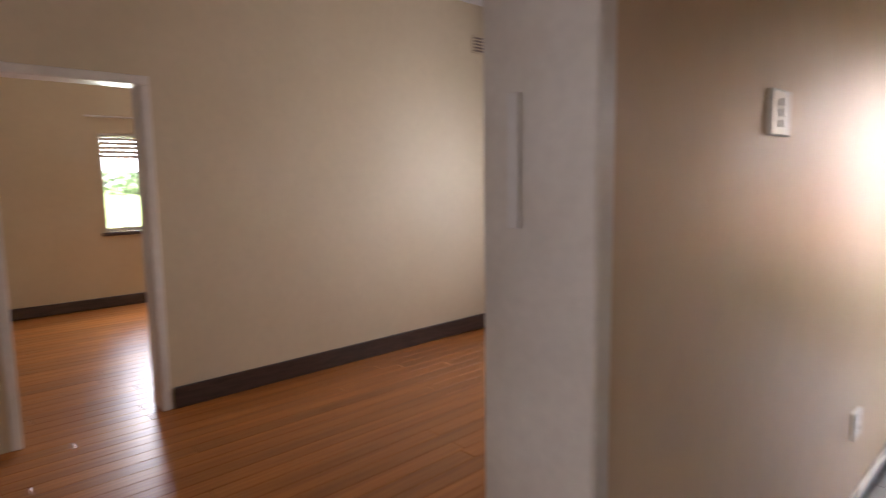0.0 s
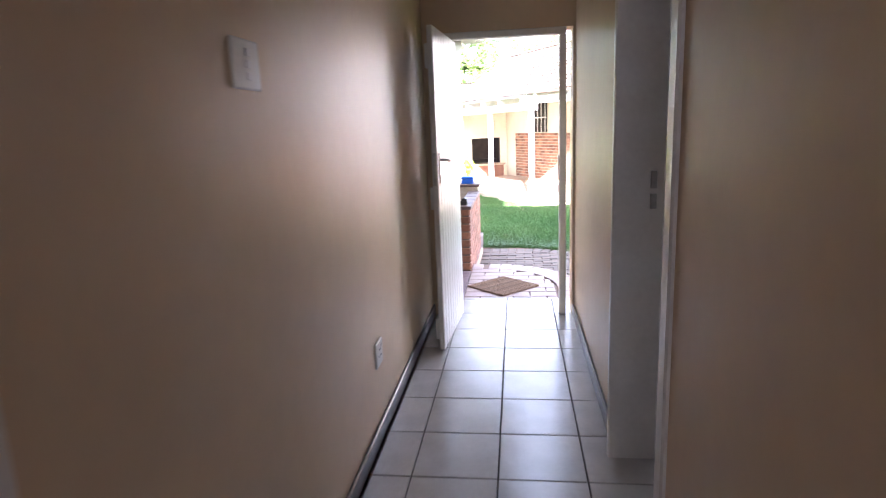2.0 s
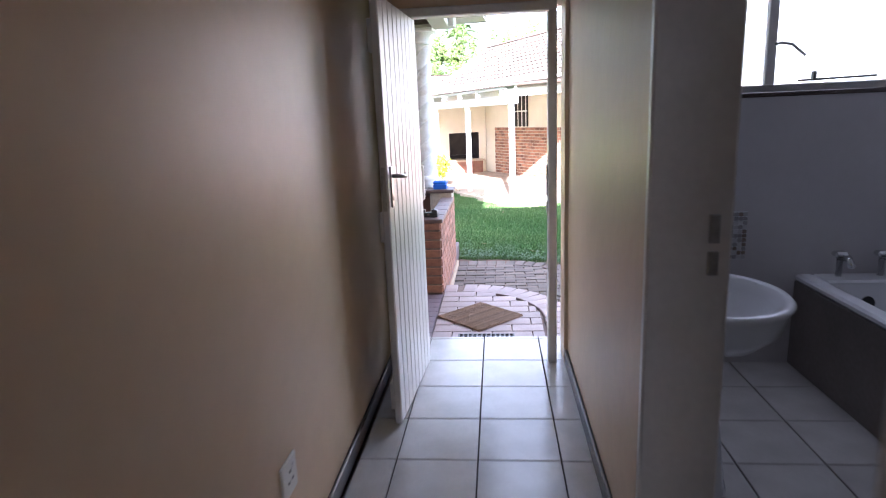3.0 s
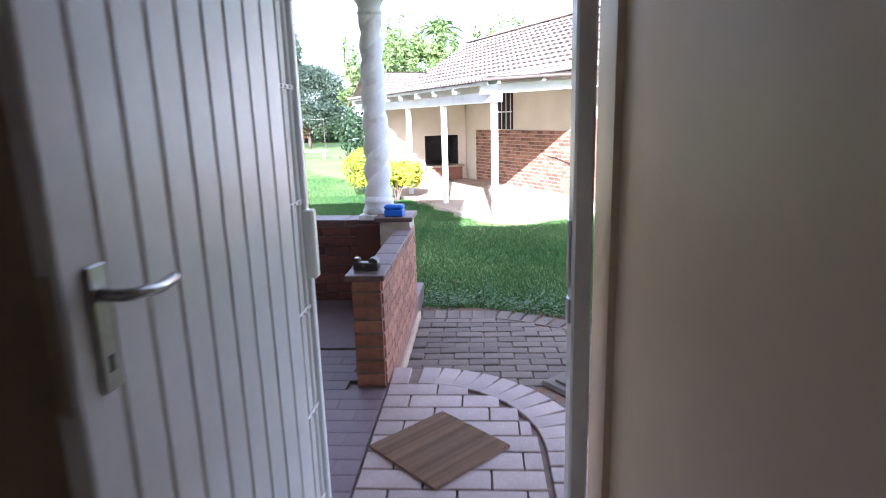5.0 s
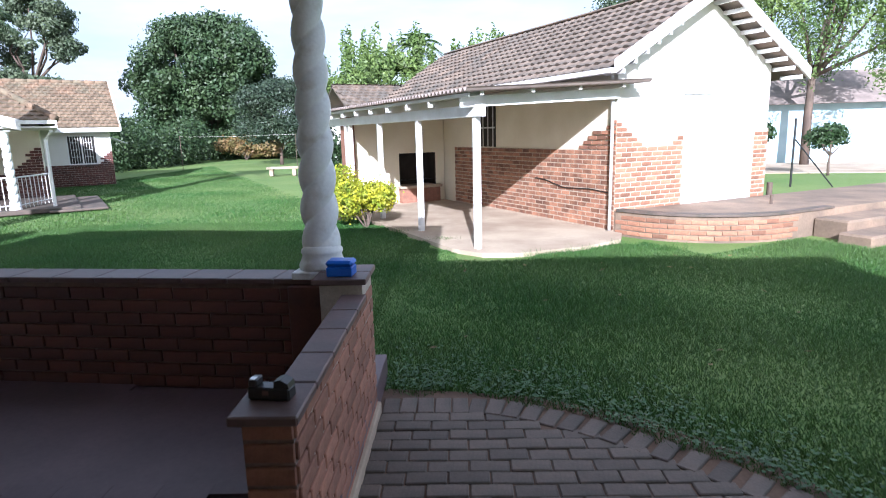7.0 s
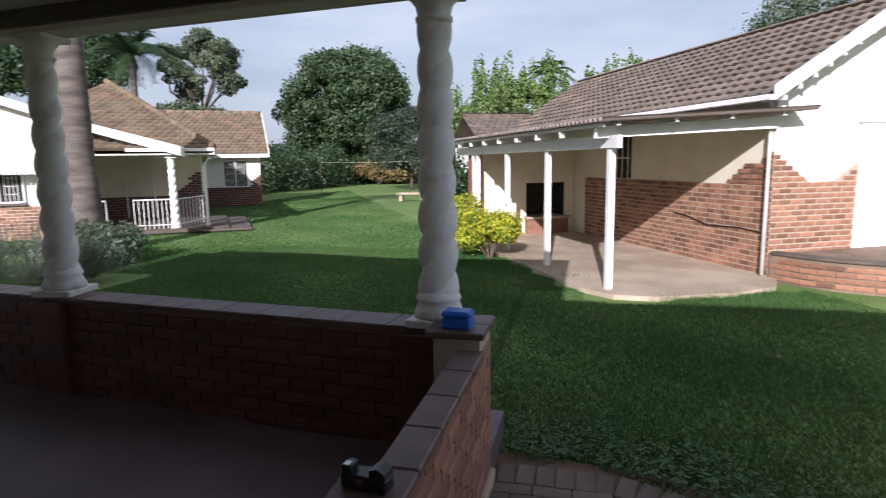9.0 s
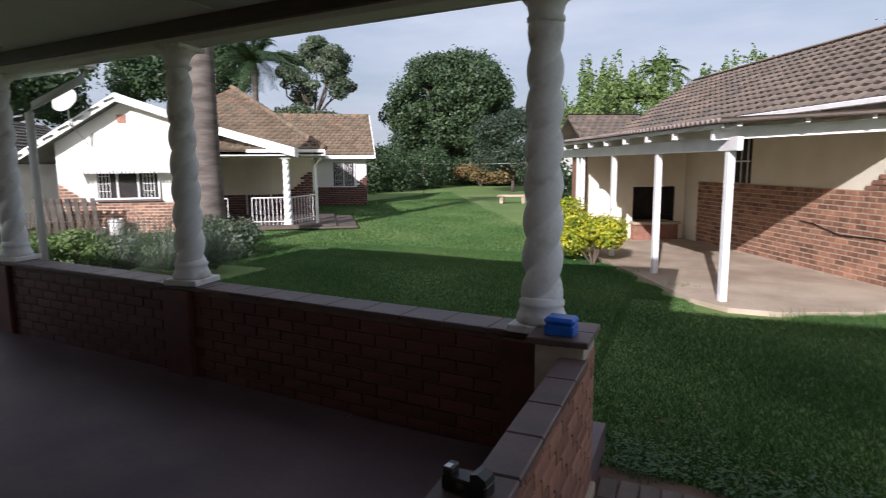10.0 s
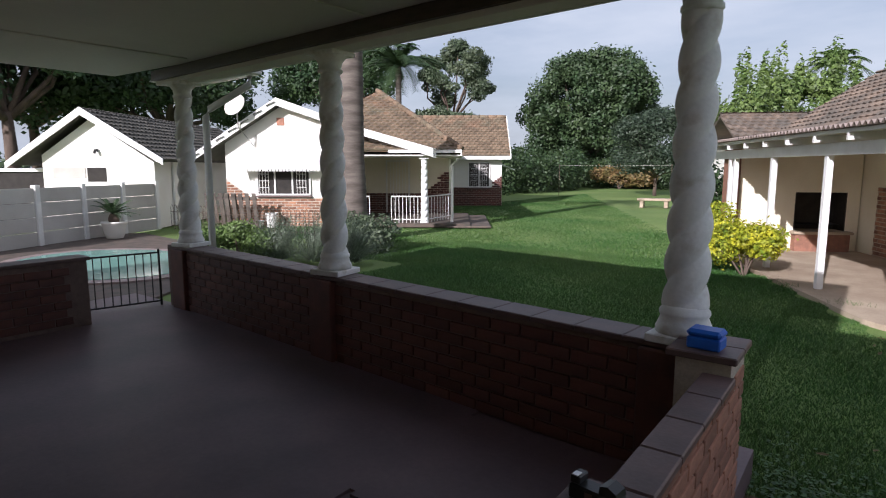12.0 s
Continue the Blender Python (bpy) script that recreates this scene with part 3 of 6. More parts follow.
for s in (0.03, 2.93, 5.55):
    column(VM @ pose(s, 0, 0.645, 0, 0, 35 * s), "white painted twisted concrete column on the veranda wall", h=1.805)

# ---- outside landing and paving ----
LX, LY = 1.15, 5.93
setting("landing_slab", Build().prism([(0.97, STEP)] + [(2.06, STEP)] + [(LX + 0.92 * math.cos(a), LY + 0.96 * math.sin(a)) for a in (math.pi / 2 * k / 14 for k in range(15))] + [(0.97, LY + 0.96)], -0.3, -0.088), M_DMORTAR, "curved mortar bed of the doorstep")
setting("paving_bed", Build().prism([(0.97, 5.3), (4.2, 5.3), (3.9, 6.2), (3.40, 7.3), (3.1, 7.76), (2.6, 8.26), (2.0, 8.55), (1.5, 8.64), (0.97, 8.70)], -0.35, -0.262), M_EARTH, "dark soil between the paving bricks")

# ---- door mats ----
mat1 = thing("doormat", "square brown ribbed coir doormat on the brick step", "doormat", pose(1.318, 5.95, -0.068, 0, 0, 46))
part("backing", Build().box(-0.24, -0.24, 0, 0.24, 0.24, 0.01, 0.003), M_MAT, mat1)
me_rib = Build().box(-0.003, -0.236, 0.01, 0.003, 0.236, 0.0145).mesh("rib", M_MAT)
for i in range(48):
    o = new("rib", me_rib)
    o.parent = mat1
    o.matrix_local = pose(-0.235 + i * 0.01, 0, 0)
mat2 = thing("rubber_mat", "black rubber grid mat on the doorstep", "doormat", pose(1.37, 5.46, -0.068))
b = Build()
for i in range(13):
    b.box(-0.2 + i * 0.033, -0.09, 0, -0.188 + i * 0.033, 0.09, 0.012, 0.002)
for j in range(6):
    b.box(-0.2, -0.09 + j * 0.034, 0, 0.208, -0.08 + j * 0.034, 0.011, 0.002)
part("grid", b, M_BLACK, mat2)

# ---- small things on the veranda wall ----
bx = thing("blue_box", "small bright blue plastic box with lid on the pier", "box", pose(0.835, 8.13, 0.70, 0, 0, -4))
part("body", Build().box(-0.075, -0.055, 0, 0.075, 0.055, 0.055, 0.006), M_BLUE, bx)
part("lid", Build().box(-0.078, -0.058, 0.055, 0.078, 0.058, 0.092, 0.014), M_BLUE, bx)
dev = thing("black_device", "small black plastic fitting lying on the wall cap", "device", pose(0.865, 6.72, 0.615, 0, 0, -8))
part("body", Build().box(-0.075, -0.03, 0, 0.075, 0.03, 0.045, 0.006), M_BLACK, dev)
part("block", Build().prism([(0.02, 0.045), (0.075, 0.045), (0.07, 0.062), (0.045, 0.075), (0.022, 0.068)], -0.026, 0.026, "y"), M_BLACK, dev)
part("block", Build().box(-0.072, -0.025, 0.045, -0.04, 0.025, 0.07, 0.004), M_BLACK, dev)
part("clip", Build().box(-0.066, -0.026, 0.07, -0.046, 0.0, 0.073, 0.001), M_STEEL, dev, "small steel contact")
part("clip", Build().box(-0.02, -0.0315, 0.02, 0.002, -0.0302, 0.036), M_CAP, dev, "faded label")
mh = thing("manhole_cover", "grey concrete drain cover in the paving", "drain cover", pose(2.32, 6.98, LAWN, 0, 0, 38))
part("kerb", Build().box(-0.30, -0.30, -0.05, 0.30, 0.30, 0.03, 0.02), M_DCONC, mh)
part("lid", Build().box(-0.23, -0.23, 0.03, 0.23, 0.23, 0.045, 0.01), M_DCONC, mh)
part("lifting_hole", Build().turned([(0.018, 0.045), (0.018, 0.047)], 12, (0, 0.1, 0)), M_BLACK, mh)

# ---- pool gate by the veranda ----
pg = thing("pool_gate", "low black steel bar gate at the veranda steps", "gate", pose(-5.45, 7.92, -0.068, 0, 0, 76))
part("frame", Build().tube([(0, 0, 0.05), (0.84, 0, 0.05)], 0.01, 8).tube([(0, 0, 0.62), (0.84, 0, 0.62)], 0.01, 8).tube([(0, 0, 0), (0, 0, 0.66)], 0.013, 8).tube([(0.84, 0, 0), (0.84, 0, 0.66)], 0.013, 8), M_BLACK, pg)
for i in range(9):
    part("bar", Build().tube([(0.084 + 0.084 * i, 0, 0.05), (0.084 + 0.084 * i, 0, 0.62)], 0.006, 6), M_BLACK, pg)

# downpipe and roof gutter at the end of the veranda
dp = thing("veranda_downpipe", "white downpipe beside the end column", "pipe")
c1 = VM @ Vector((5.72, -0.34, 0))
c2 = VM @ Vector((5.2, -0.62, 0))
part("pipe", Build().tube([(c1.x, c1.y, LAWN), (c1.x, c1.y, 2.12), (c1.x + 0.06, c1.y + 0.02, 2.2), (c2.x, c2.y, 2.46), (c2.x, c2.y, 2.56)], 0.04, 12), M_WHITE, dp, smooth=True)
part("gutter", Build().at(VM).box(5.0, -0.66, 2.55, 6.6, -0.53, 2.66, 0.01), M_WHITE, dp)


# ---- roofs ----
ME_TILES = {}


def roof_face(root, pts, mat, limit=0, near=None, thick=0.05):
    """A planar roof face; its first two points are the eave. A backing slab, and overlapping tiles on it."""
    p = [Vector(q) for q in pts]
    ex = (p[1] - p[0]).normalized()
    nz = ex.cross(p[2] - p[0]).normalized()
    if nz.z < 0:
        nz = -nz
    ey = nz.cross(ex)
    if ey.z < 0:
        ex, ey = -ex, -ey
    m = Matrix(((ex.x, ey.x, nz.x, p[0].x), (ex.y, ey.y, nz.y, p[0].y), (ex.z, ey.z, nz.z, p[0].z), (0, 0, 0, 1)))
    inv = m.inverted()
    q = [(inv @ a).to_2d() for a in p]
    part("slab", Build().at(m).prism([tuple(a) for a in q], -thick, 0), mat, root)
    if mat.name not in ME_TILES:
        b = Build()
        arc = [(-0.115, 0.0), (-0.07, 0.026), (-0.03, 0.030), (0.02, 0.010), (0.07, 0.004), (0.115, 0.006)]
        v = [(x, y, h + 0.010 + (0.034 if y < 0 else 0.0)) for y in (-0.13, 0.13) for x, h in arc] + [(x, -0.13, h - 0.012) for x, h in arc]
        f = [[i, i + 1, i + 7, i + 6] for i in range(5)] + [[12 + i, 13 + i, i + 1, i] for i in range(5)]
        ME_TILES[mat.name] = b.add(v, f).mesh("roof_tile", mat)
    def inside(x, y):
        c = False
        for i in range(len(q)):
            a, b2 = q[i], q[i - 1]
            if (a.y > y) != (b2.y > y) and x < (b2.x - a.x) * (y - a.y) / (b2.y - a.y) + a.x:
                c = not c
        return c
    x0, x1 = min(a.x for a in q), max(a.x for a in q)
    y1 = max(a.y for a in q)
    spots, y, r = [], 0.11, 0
    while y < y1:
        x = x0 + (0.115 if r % 2 else 0.23)
        while x < x1:
            if inside(x, y):
                spots.append(m @ pose(x, y, random.uniform(0, 0.006), random.uniform(-0.6, 0.6), 0, random.uniform(-0.5, 0.5)))
            x += 0.23
        y += 0.225
        r += 1
    if spots:
        pieces("roof_tile", ME_TILES[mat.name], spots, root, limit, near)


# ---- garage with carport ----
GA = 28.36
GM = pose(4.1, 14.7, 0, 0, 0, GA)
gar = thing("garage", "cream garage with red brick base and tiled gable roof", "garage", GM)
W, L, EZ, AZ, GX = 3.82, 9.4, 2.56, 3.84, 1.91


def front_line(s):
    return 1.59 - 0.083 * int(s / 0.12) if s < 0.66 else 1.16 if s < 1.12 else 1.2 + 0.083 * int((s - 1.12) / 0.11)


def side_line(y):
    return 1.59 - 0.083 * int(y / 0.16) if y < 0.9 else 1.14


part("wall", Build().prism([(0.02, -0.3), (W - 0.02, -0.3), (W - 0.02, EZ), (GX, AZ - 0.12), (0.02, EZ)], 0.02, 0.2, "y"), M_EXTWHITE, gar)
part("wall", Build().box(0.02, 0.2, -0.3, 0.2, L, EZ), M_EXTWALL, gar, "cream painted side wall")
part("wall", Build().box(W - 0.2, 0.2, -0.3, W - 0.02, L, EZ).box(0.2, L - 0.2, -0.3, W - 0.2, L, EZ), M_EXTWALL, gar)
part("lintel", Build().box(1.5, -0.03, 2.03, 3.42, 0.02, 2.07, 0.004), M_WORN, gar)
gd = part("garage_door", Build().box(1.56, -0.005, 0.22, 3.37, 0.018, 2.02, 0.004), M_WHITE, gar, "white painted garage door")
for i in range(6):
    part("door_rib", Build().box(1.56, -0.011, 0.24 + i * 0.3, 3.37, -0.004, 0.252 + i * 0.3, 0.003), M_WHITE, gd)
part("mortar", Build().prism([(0.0, -0.3), (1.54, -0.3), (1.54, 1.44), (1.12, 1.18), (0.7, 1.15), (0.0, 1.57)], -0.001, 0.02, "y"), M_PMORTAR, gar)
part("mortar", Build().box(3.4, -0.001, -0.3, W, 0.02, 1.42), M_PMORTAR, gar)
part("mortar", Build().box(-0.001, 0.02, -0.3, 0.02, 5.6, 1.13), M_PMORTAR, gar)
roof = part("roof", Build().box(GX - 0.06, -0.42, AZ + 0.02, GX + 0.06, L + 0.3, AZ + 0.08, 0.03), M_ROOF, gar, "brown weathered roof tiles")
roof_face(roof, [(-0.42, -0.4, 2.36), (-0.42, L + 0.3, 2.36), (GX, L + 0.3, AZ), (GX, -0.4, AZ)], M_ROOF, 280, (0, 0, 3))
roof_face(roof, [(W + 0.42, -0.4, 2.36), (W + 0.42, L + 0.3, 2.36), (GX, L + 0.3, AZ), (GX, -0.4, AZ)], M_ROOF, 0)
sl = (AZ - 2.36) / (GX + 0.42)
for sgn in (-1, 1):
    e = GX + sgn * (GX + 0.46)
    b = Build().prism([(e, 2.30), (e, 2.50), (GX, AZ + 0.06), (GX, AZ - 0.16)], -0.44, -0.40, "y")
    part("barge_board", b, M_WHITE, gar, "white barge board")
    for i in range(9):
        x = GX + sgn * (0.25 + i * 0.24)
        z = AZ - abs(x - GX) * sl - 0.09
        part("rafter", Build().box(x - 0.025, -0.40, z - 0.07, x + 0.025, 0.02, z, 0.003), M_WORN, gar)
part("gutter", Build().box(-0.52, -0.4, 2.30, -0.42, L, 2.38, 0.01), M_WHITE, gar, "white eaves gutter")
part("downpipe", Build().tube([(-0.04, 0.06, -0.2), (-0.04, 0.06, 2.1), (-0.1, 0.03, 2.33)], 0.028, 10), M_WHITE, gar, "white downpipe at the corner", True)
part("cable", Build().tube([(-0.015, 0.06, 0.42), (-0.02, 0.6, 0.46), (-0.02, 1.3, 0.43), (-0.02, 1.9, 0.55), (-0.02, 2.2, 0.57)], 0.009, 6), M_BLACK, gar, "black cable along the bricks")
# near-black panel in place of glass stands for the unlit inside
wn1 = part("window", Build().box(-0.005, 3.72, 1.15, 0.02, 4.5, 2.05, 0.004), M_DARK, gar, "dark barred window")
for i in range(4):
    part("bar", Build().box(-0.02, 3.78 + i * 0.21, 1.15, -0.006, 3.80 + i * 0.21, 2.05), M_WHITE, wn1)
part("bar", Build().box(-0.022, 3.72, 1.55, -0.008, 4.5, 1.58), M_WHITE, wn1)

# carport
cp = thing("carport", "white timber carport with corrugated sheet roof", "carport", GM)
for y, x in ((0.0, -2.63), (1.98, -2.63), (3.85, -2.63), (5.7, -2.63), (5.98, -2.63)):
    part("post", Build().box(x - 0.045, y - 0.045, -0.25, x + 0.045, y + 0.045, 1.72, 0.006), M_WHITE, cp)
part("beam", Build().box(-2.69, -0.25, 1.69, -2.62, 7.2, 1.86, 0.005), M_WHITE, cp)
b = Build()
for x0, x1 in ((-2.95, 0.0),):
    b.prism([(-2.90, 1.82), (0.0, 1.95), (0.0, 2.11), (-2.90, 1.97)], -0.045, 0.0, "y")
part("beam", b, M_WHITE, cp)
for i in range(1, 9):
    y = i * 0.88
    part("rafter", Build().prism([(-2.95, 1.86), (0.0, 2.02), (0.0, 2.11), (-2.95, 1.95)], y, y + 0.045, "y"), M_WHITE, cp)
for i in range(4):
    x = -2.75 + i * 0.85
    z = 1.965 + (x + 2.95) * 0.0525
    part("purlin", Build().box(x, -0.32, z - 0.005, x + 0.06, 7.2, z + 0.055, 0.004), M_WHITE, cp)
part("fascia", Build().box(-2.93, -0.3, 1.955, -2.905, 7.2, 2.005, 0.004), M_WHITE, cp, "thin white edge board")
b = Build()
n = 390
v = []
for i in range(n + 1):
    y = -0.45 + 7.75 * i / n
    h = 0.026 * math.sin(math.tau * y / 0.12)
    v += [(-3.03, y, 2.04 + h), (0.3, y, 2.04 + 3.33 * 0.0525 + h), (-3.03, y, 2.034 + h), (0.3, y, 2.034 + 3.33 * 0.0525 + h)]
f = []
for i in range(n):
    a, c = 4 * i, 4 * i + 4
    f += [[a, a + 1, c + 1, c], [a + 2, c + 2, c + 3, a + 3], [a, c, c + 2, a + 2]]
part("roof_sheet", b.add(v, f), M_CORR, cp, "weathered brown corrugated sheet")
setting("patio", Build().at(GM).prism([(-2.95, 0.2), (-2.75, -0.35), (-2.3, -0.62), (-1.2, -0.75), (-0.4, -0.6), (0.0, -0.2), (0.0, 6.2), (-2.95, 6.2)], -0.4, -0.215), M_CONC, "stained concrete patio under the carport")
br = thing("braai_wall", "cream outdoor fireplace wall with sooty opening", "fireplace", GM)
part("wall", Build().box(-2.45, 6.2, -0.25, -1.25, 6.5, 2.1).box(-1.25, 6.2, 1.0, -0.25, 6.5, 2.1).box(-0.25, 6.2, -0.25, 0.0, 6.5, 2.1).box(-1.25, 6.7, -0.25, -0.25, 6.75, 2.1), M_EXTWALL, br)
part("hearth", Build().box(-1.28, 6.0, -0.25, -0.22, 6.7, 0.14, 0.01), M_BRICK, br, "red brick hearth")
part("hearth_slab", Build().box(-1.32, 5.95, 0.14, -0.18, 6.7, 0.2, 0.01), M_CONC, br)
part("fire_back", Build().box(-1.25, 6.62, 0.2, -0.25, 6.7, 1.0), M_DARK, br, "soot blackened back")
part("fire_cheek", Build().box(-1.25, 6.2, 0.2, -1.22, 6.62, 1.0).box(-0.28, 6.2, 0.2, -0.25, 6.62, 1.0), M_DARK, br)
part("pier", Build().box(-2.6, 6.15, -0.25, -2.38, 6.55, 1.9, 0.008), M_BRICK, br, "red brick end pier")
grate = part("grate", Build().tube([(-1.2, 6.3, 0.32), (-0.3, 6.3, 0.32)], 0.01, 6), M_BLACK, br)
for i in range(9):
    part("bar", Build().tube([(-1.15 + i * 0.1, 6.25, 0.33), (-1.15 + i * 0.1, 6.6, 0.33)], 0.006, 6), M_BLACK, grate)

# low annex beyond the garage
an = thing("annex", "low white annex with a brown tiled roof", "outbuilding", GM)
part("wall", Build().box(-0.9, 10.4, -0.3, 2.6, 13.6, 2.05), M_EXTWHITE, an)
anr = part("roof", Build().box(-1.1, 11.94, 3.02, 2.8, 12.06, 3.10, 0.02), M_ROOF, an, "brown roof tiles")
roof_face(anr, [(-1.1, 10.1, 2.05), (2.8, 10.1, 2.05), (2.8, 12.0, 3.05), (-1.1, 12.0, 3.05)], M_ROOF, 0)
roof_face(anr, [(-1.1, 13.9, 2.05), (2.8, 13.9, 2.05), (2.8, 12.0, 3.05), (-1.1, 12.0, 3.05)], M_ROOF, 0)

# platform and steps before the garage door
arc = [(-0.0, -0.05)] + [(0.05 + 1.9 - 1.9 * math.cos(a), -0.05 - 1.75 * math.sin(a)) for a in (math.pi / 2 * k / 12 for k in range(1, 13))]
apron = setting("platform", Build().at(GM).prism(arc + [(6.5, -1.8), (8.5, -1.0), (8.5, 0.0), (0.0, 0.0)], -0.4, 0.13), M_APRON, "raised brick-edged apron before the garage")
setting("platform_edge", Build().at(GM).prism([(x - 0.02, y - 0.03) for x, y in arc] + [(3.0, -1.83), (3.0, -1.66)] + [(x + 0.15, y + 0.13) for x, y in arc[::-1]], 0.13, 0.165), M_PAVE, "brick on edge rim")
setting("step", Build().at(GM).box(2.5, -2.35, -0.4, 4.4, -1.8, 0.02, 0.03), M_APRON, "concrete step")
setting("step", Build().at(GM).box(2.2, -2.85, -0.4, 3.9, -2.35, -0.12, 0.03), M_APRON, "lower concrete step")
pp = thing("stub_post", "short rusty steel stub on the apron", "post", GM @ pose(2.75, -0.9, 0.13))
part("stub", Build().tube([(0, 0, 0), (0, 0, 0.16)], 0.025, 8), M_TRUNK, pp)

# ---- house across the lawn ----
HA = 34.8
HM = pose(-14.3, 15.7, LAWN + 0.01, 0, 0, HA)
hs = thing("cottage", "white and red brick cottage with tiled roofs and porch", "house", HM)
part("wall", Build().prism([(0, 0), (3.4, 0), (3.4, 2.92), (1.69, 3.52), (0, 2.46)], 0.0, 0.22, "y"), M_EXTWHITE, hs, "white gable wall")
part("wall", Build().box(3.2, 0.22, 0, 3.4, 3.6, 2.4).box(0.0, 0.22, 0, 0.2, 9, 2.3), M_EXTWHITE, hs)
part("wall", Build().box(3.4, 3.6, 0, 6.6, 3.8, 2.3).box(6.4, 3.8, 0, 6.6, 9.5, 2.3), M_EXTWALL, hs, "cream porch wall")
part("wall", Build().box(6.0, 9.5, 0, 8.9, 9.7, 2.3).box(8.7, 9.7, 0, 8.9, 14.5, 2.3), M_EXTWHITE, hs)
part("wall", Build().at(pose(8.9, 9.5, 0)).prism([(0, 2.2), (4.9, 2.2), (2.45, 4.05)], -0.15, 0.0, "x"), M_EXTWHITE, hs, "white wing gable")
part("mortar", Build().prism([(-0.005, 0), (3.4, 0), (3.4, 0.85), (0.75, 0.85), (0.0, 1.4)], -0.012, 0.0, "y"), M_MORTAR, hs)
part("mortar", Build().box(3.4, 3.588, 0, 6.6, 3.6, 0.8).box(6.6, 3.8, 0, 6.612, 9.5, 0.85).box(6.6, 9.488, 0, 8.9, 9.5, 0.8).box(8.9, 9.5, 0, 8.912, 14.5, 0.8), M_MORTAR, hs)
hr = part("roof", Build().box(1.64, -0.3, 3.60, 1.74, 7, 3.68, 0.02), M_ROOFL, hs, "lichen-stained brown roof tiles")
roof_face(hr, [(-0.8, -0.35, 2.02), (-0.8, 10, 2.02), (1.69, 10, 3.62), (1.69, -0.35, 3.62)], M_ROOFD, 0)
roof_face(hr, [(4.3, -0.35, 2.75), (4.3, 6, 2.75), (1.69, 6, 3.62), (1.69, -0.35, 3.62)], M_ROOFL, 0)
roof_face(hr, [(4.1, -0.3, 2.25), (7.02, -0.3, 2.25), (4.05, 3.9, 4.4), (1.6, 0.6, 2.711)], M_ROOFL, 140, (6, 0, 2.5))
roof_face(hr, [(1.6, 0.6, 2.711), (1.6, 9.5, 2.711), (4.0, 9.5, 4.4), (4.0, 3.9, 4.4)], M_ROOFL, 0)
hip0, hip1 = Vector((7.02, -0.3, 2.29)), Vector((4.05, 3.9, 4.44))
for i in range(17):
    p, q = hip0.lerp(hip1, i / 17), hip0.lerp(hip1, (i + 1.15) / 17)
    part("hip_tile", Build().tube([p, q], 0.10, 8, 0.085), M_ROOFL, hr, smooth=True)
for i in range(13):
    part("ridge_tile", Build().tube([(4.0 + i * 0.4, 11.95, 4.17), (4.0 + (i + 1.1) * 0.4, 11.95, 4.17)], 0.10, 8, 0.085), M_ROOFL, hr, smooth=True)
roof_face(hr, [(7.02, -0.3, 2.25), (7.02, 9.5, 2.25), (4.0, 9.5, 4.4), (4.0, 3.9, 4.4)], M_ROOFL, 140, (7, 0, 2.5))
roof_face(hr, [(4.0, 9.1, 2.25), (9.25, 9.1, 2.25), (9.25, 11.95, 4.15), (4.0, 11.95, 4.15)], M_ROOFL, 150, (8, 9, 2.5))
roof_face(hr, [(4.0, 14.8, 2.25), (9.25, 14.8, 2.25), (9.25, 11.95, 4.15), (4.0, 11.95, 4.15)], M_ROOFL, 0)
part("barge_board", Build().prism([(-0.85, 1.92), (-0.85, 2.12), (1.69, 3.74), (1.69, 3.52)], -0.40, -0.36, "y"), M_WHITE, hs, "white barge board")
part("barge_board", Build().prism([(1.69, 3.52), (1.69, 3.74), (4.1, 2.9), (4.1, 2.70)], -0.40, -0.36, "y"), M_WHITE, hs)
part("fascia", Build().prism([(4.1, 2.68), (4.1, 2.90), (6.3, 2.28), (6.3, 2.02)], -0.40, -0.36, "y"), M_WHITE, hs, "white porch fascia")
part("fascia", Build().box(7.0, -0.36, 2.08, 7.04, 9.1, 2.2).box(4.9, -0.38, 2.17, 7.04, -0.32, 2.26).box(7.0, 9.06, 2.08, 9.25, 9.1, 2.24), M_WHITE, hs)
part("barge_board", Build().at(pose(9.25, 0, 0)).prism([(9.05, 2.1), (9.05, 2.3), (11.95, 4.22), (14.85, 2.3), (14.85, 2.1), (11.95, 4.02)], 0, 0.04, "x"), M_WHITE, hs)
part("porch_ceiling", Build().box(3.4, -0.3, 2.08, 7.0, 3.6, 2.12), M_CEIL, hs)
part("porch_floor", Build().box(3.4, -0.35, 0, 7.3, 3.6, 0.12, 0.02).box(6.6, -0.5, 0, 7.9, 3.4, 0.06, 0.02), M_PAVE, hs, "red brick porch floor")
part("air_brick", Build().box(1.58, -0.02, 2.98, 1.80, 0.0, 3.2, 0.003), M_BRICK, hs, "terracotta air brick")


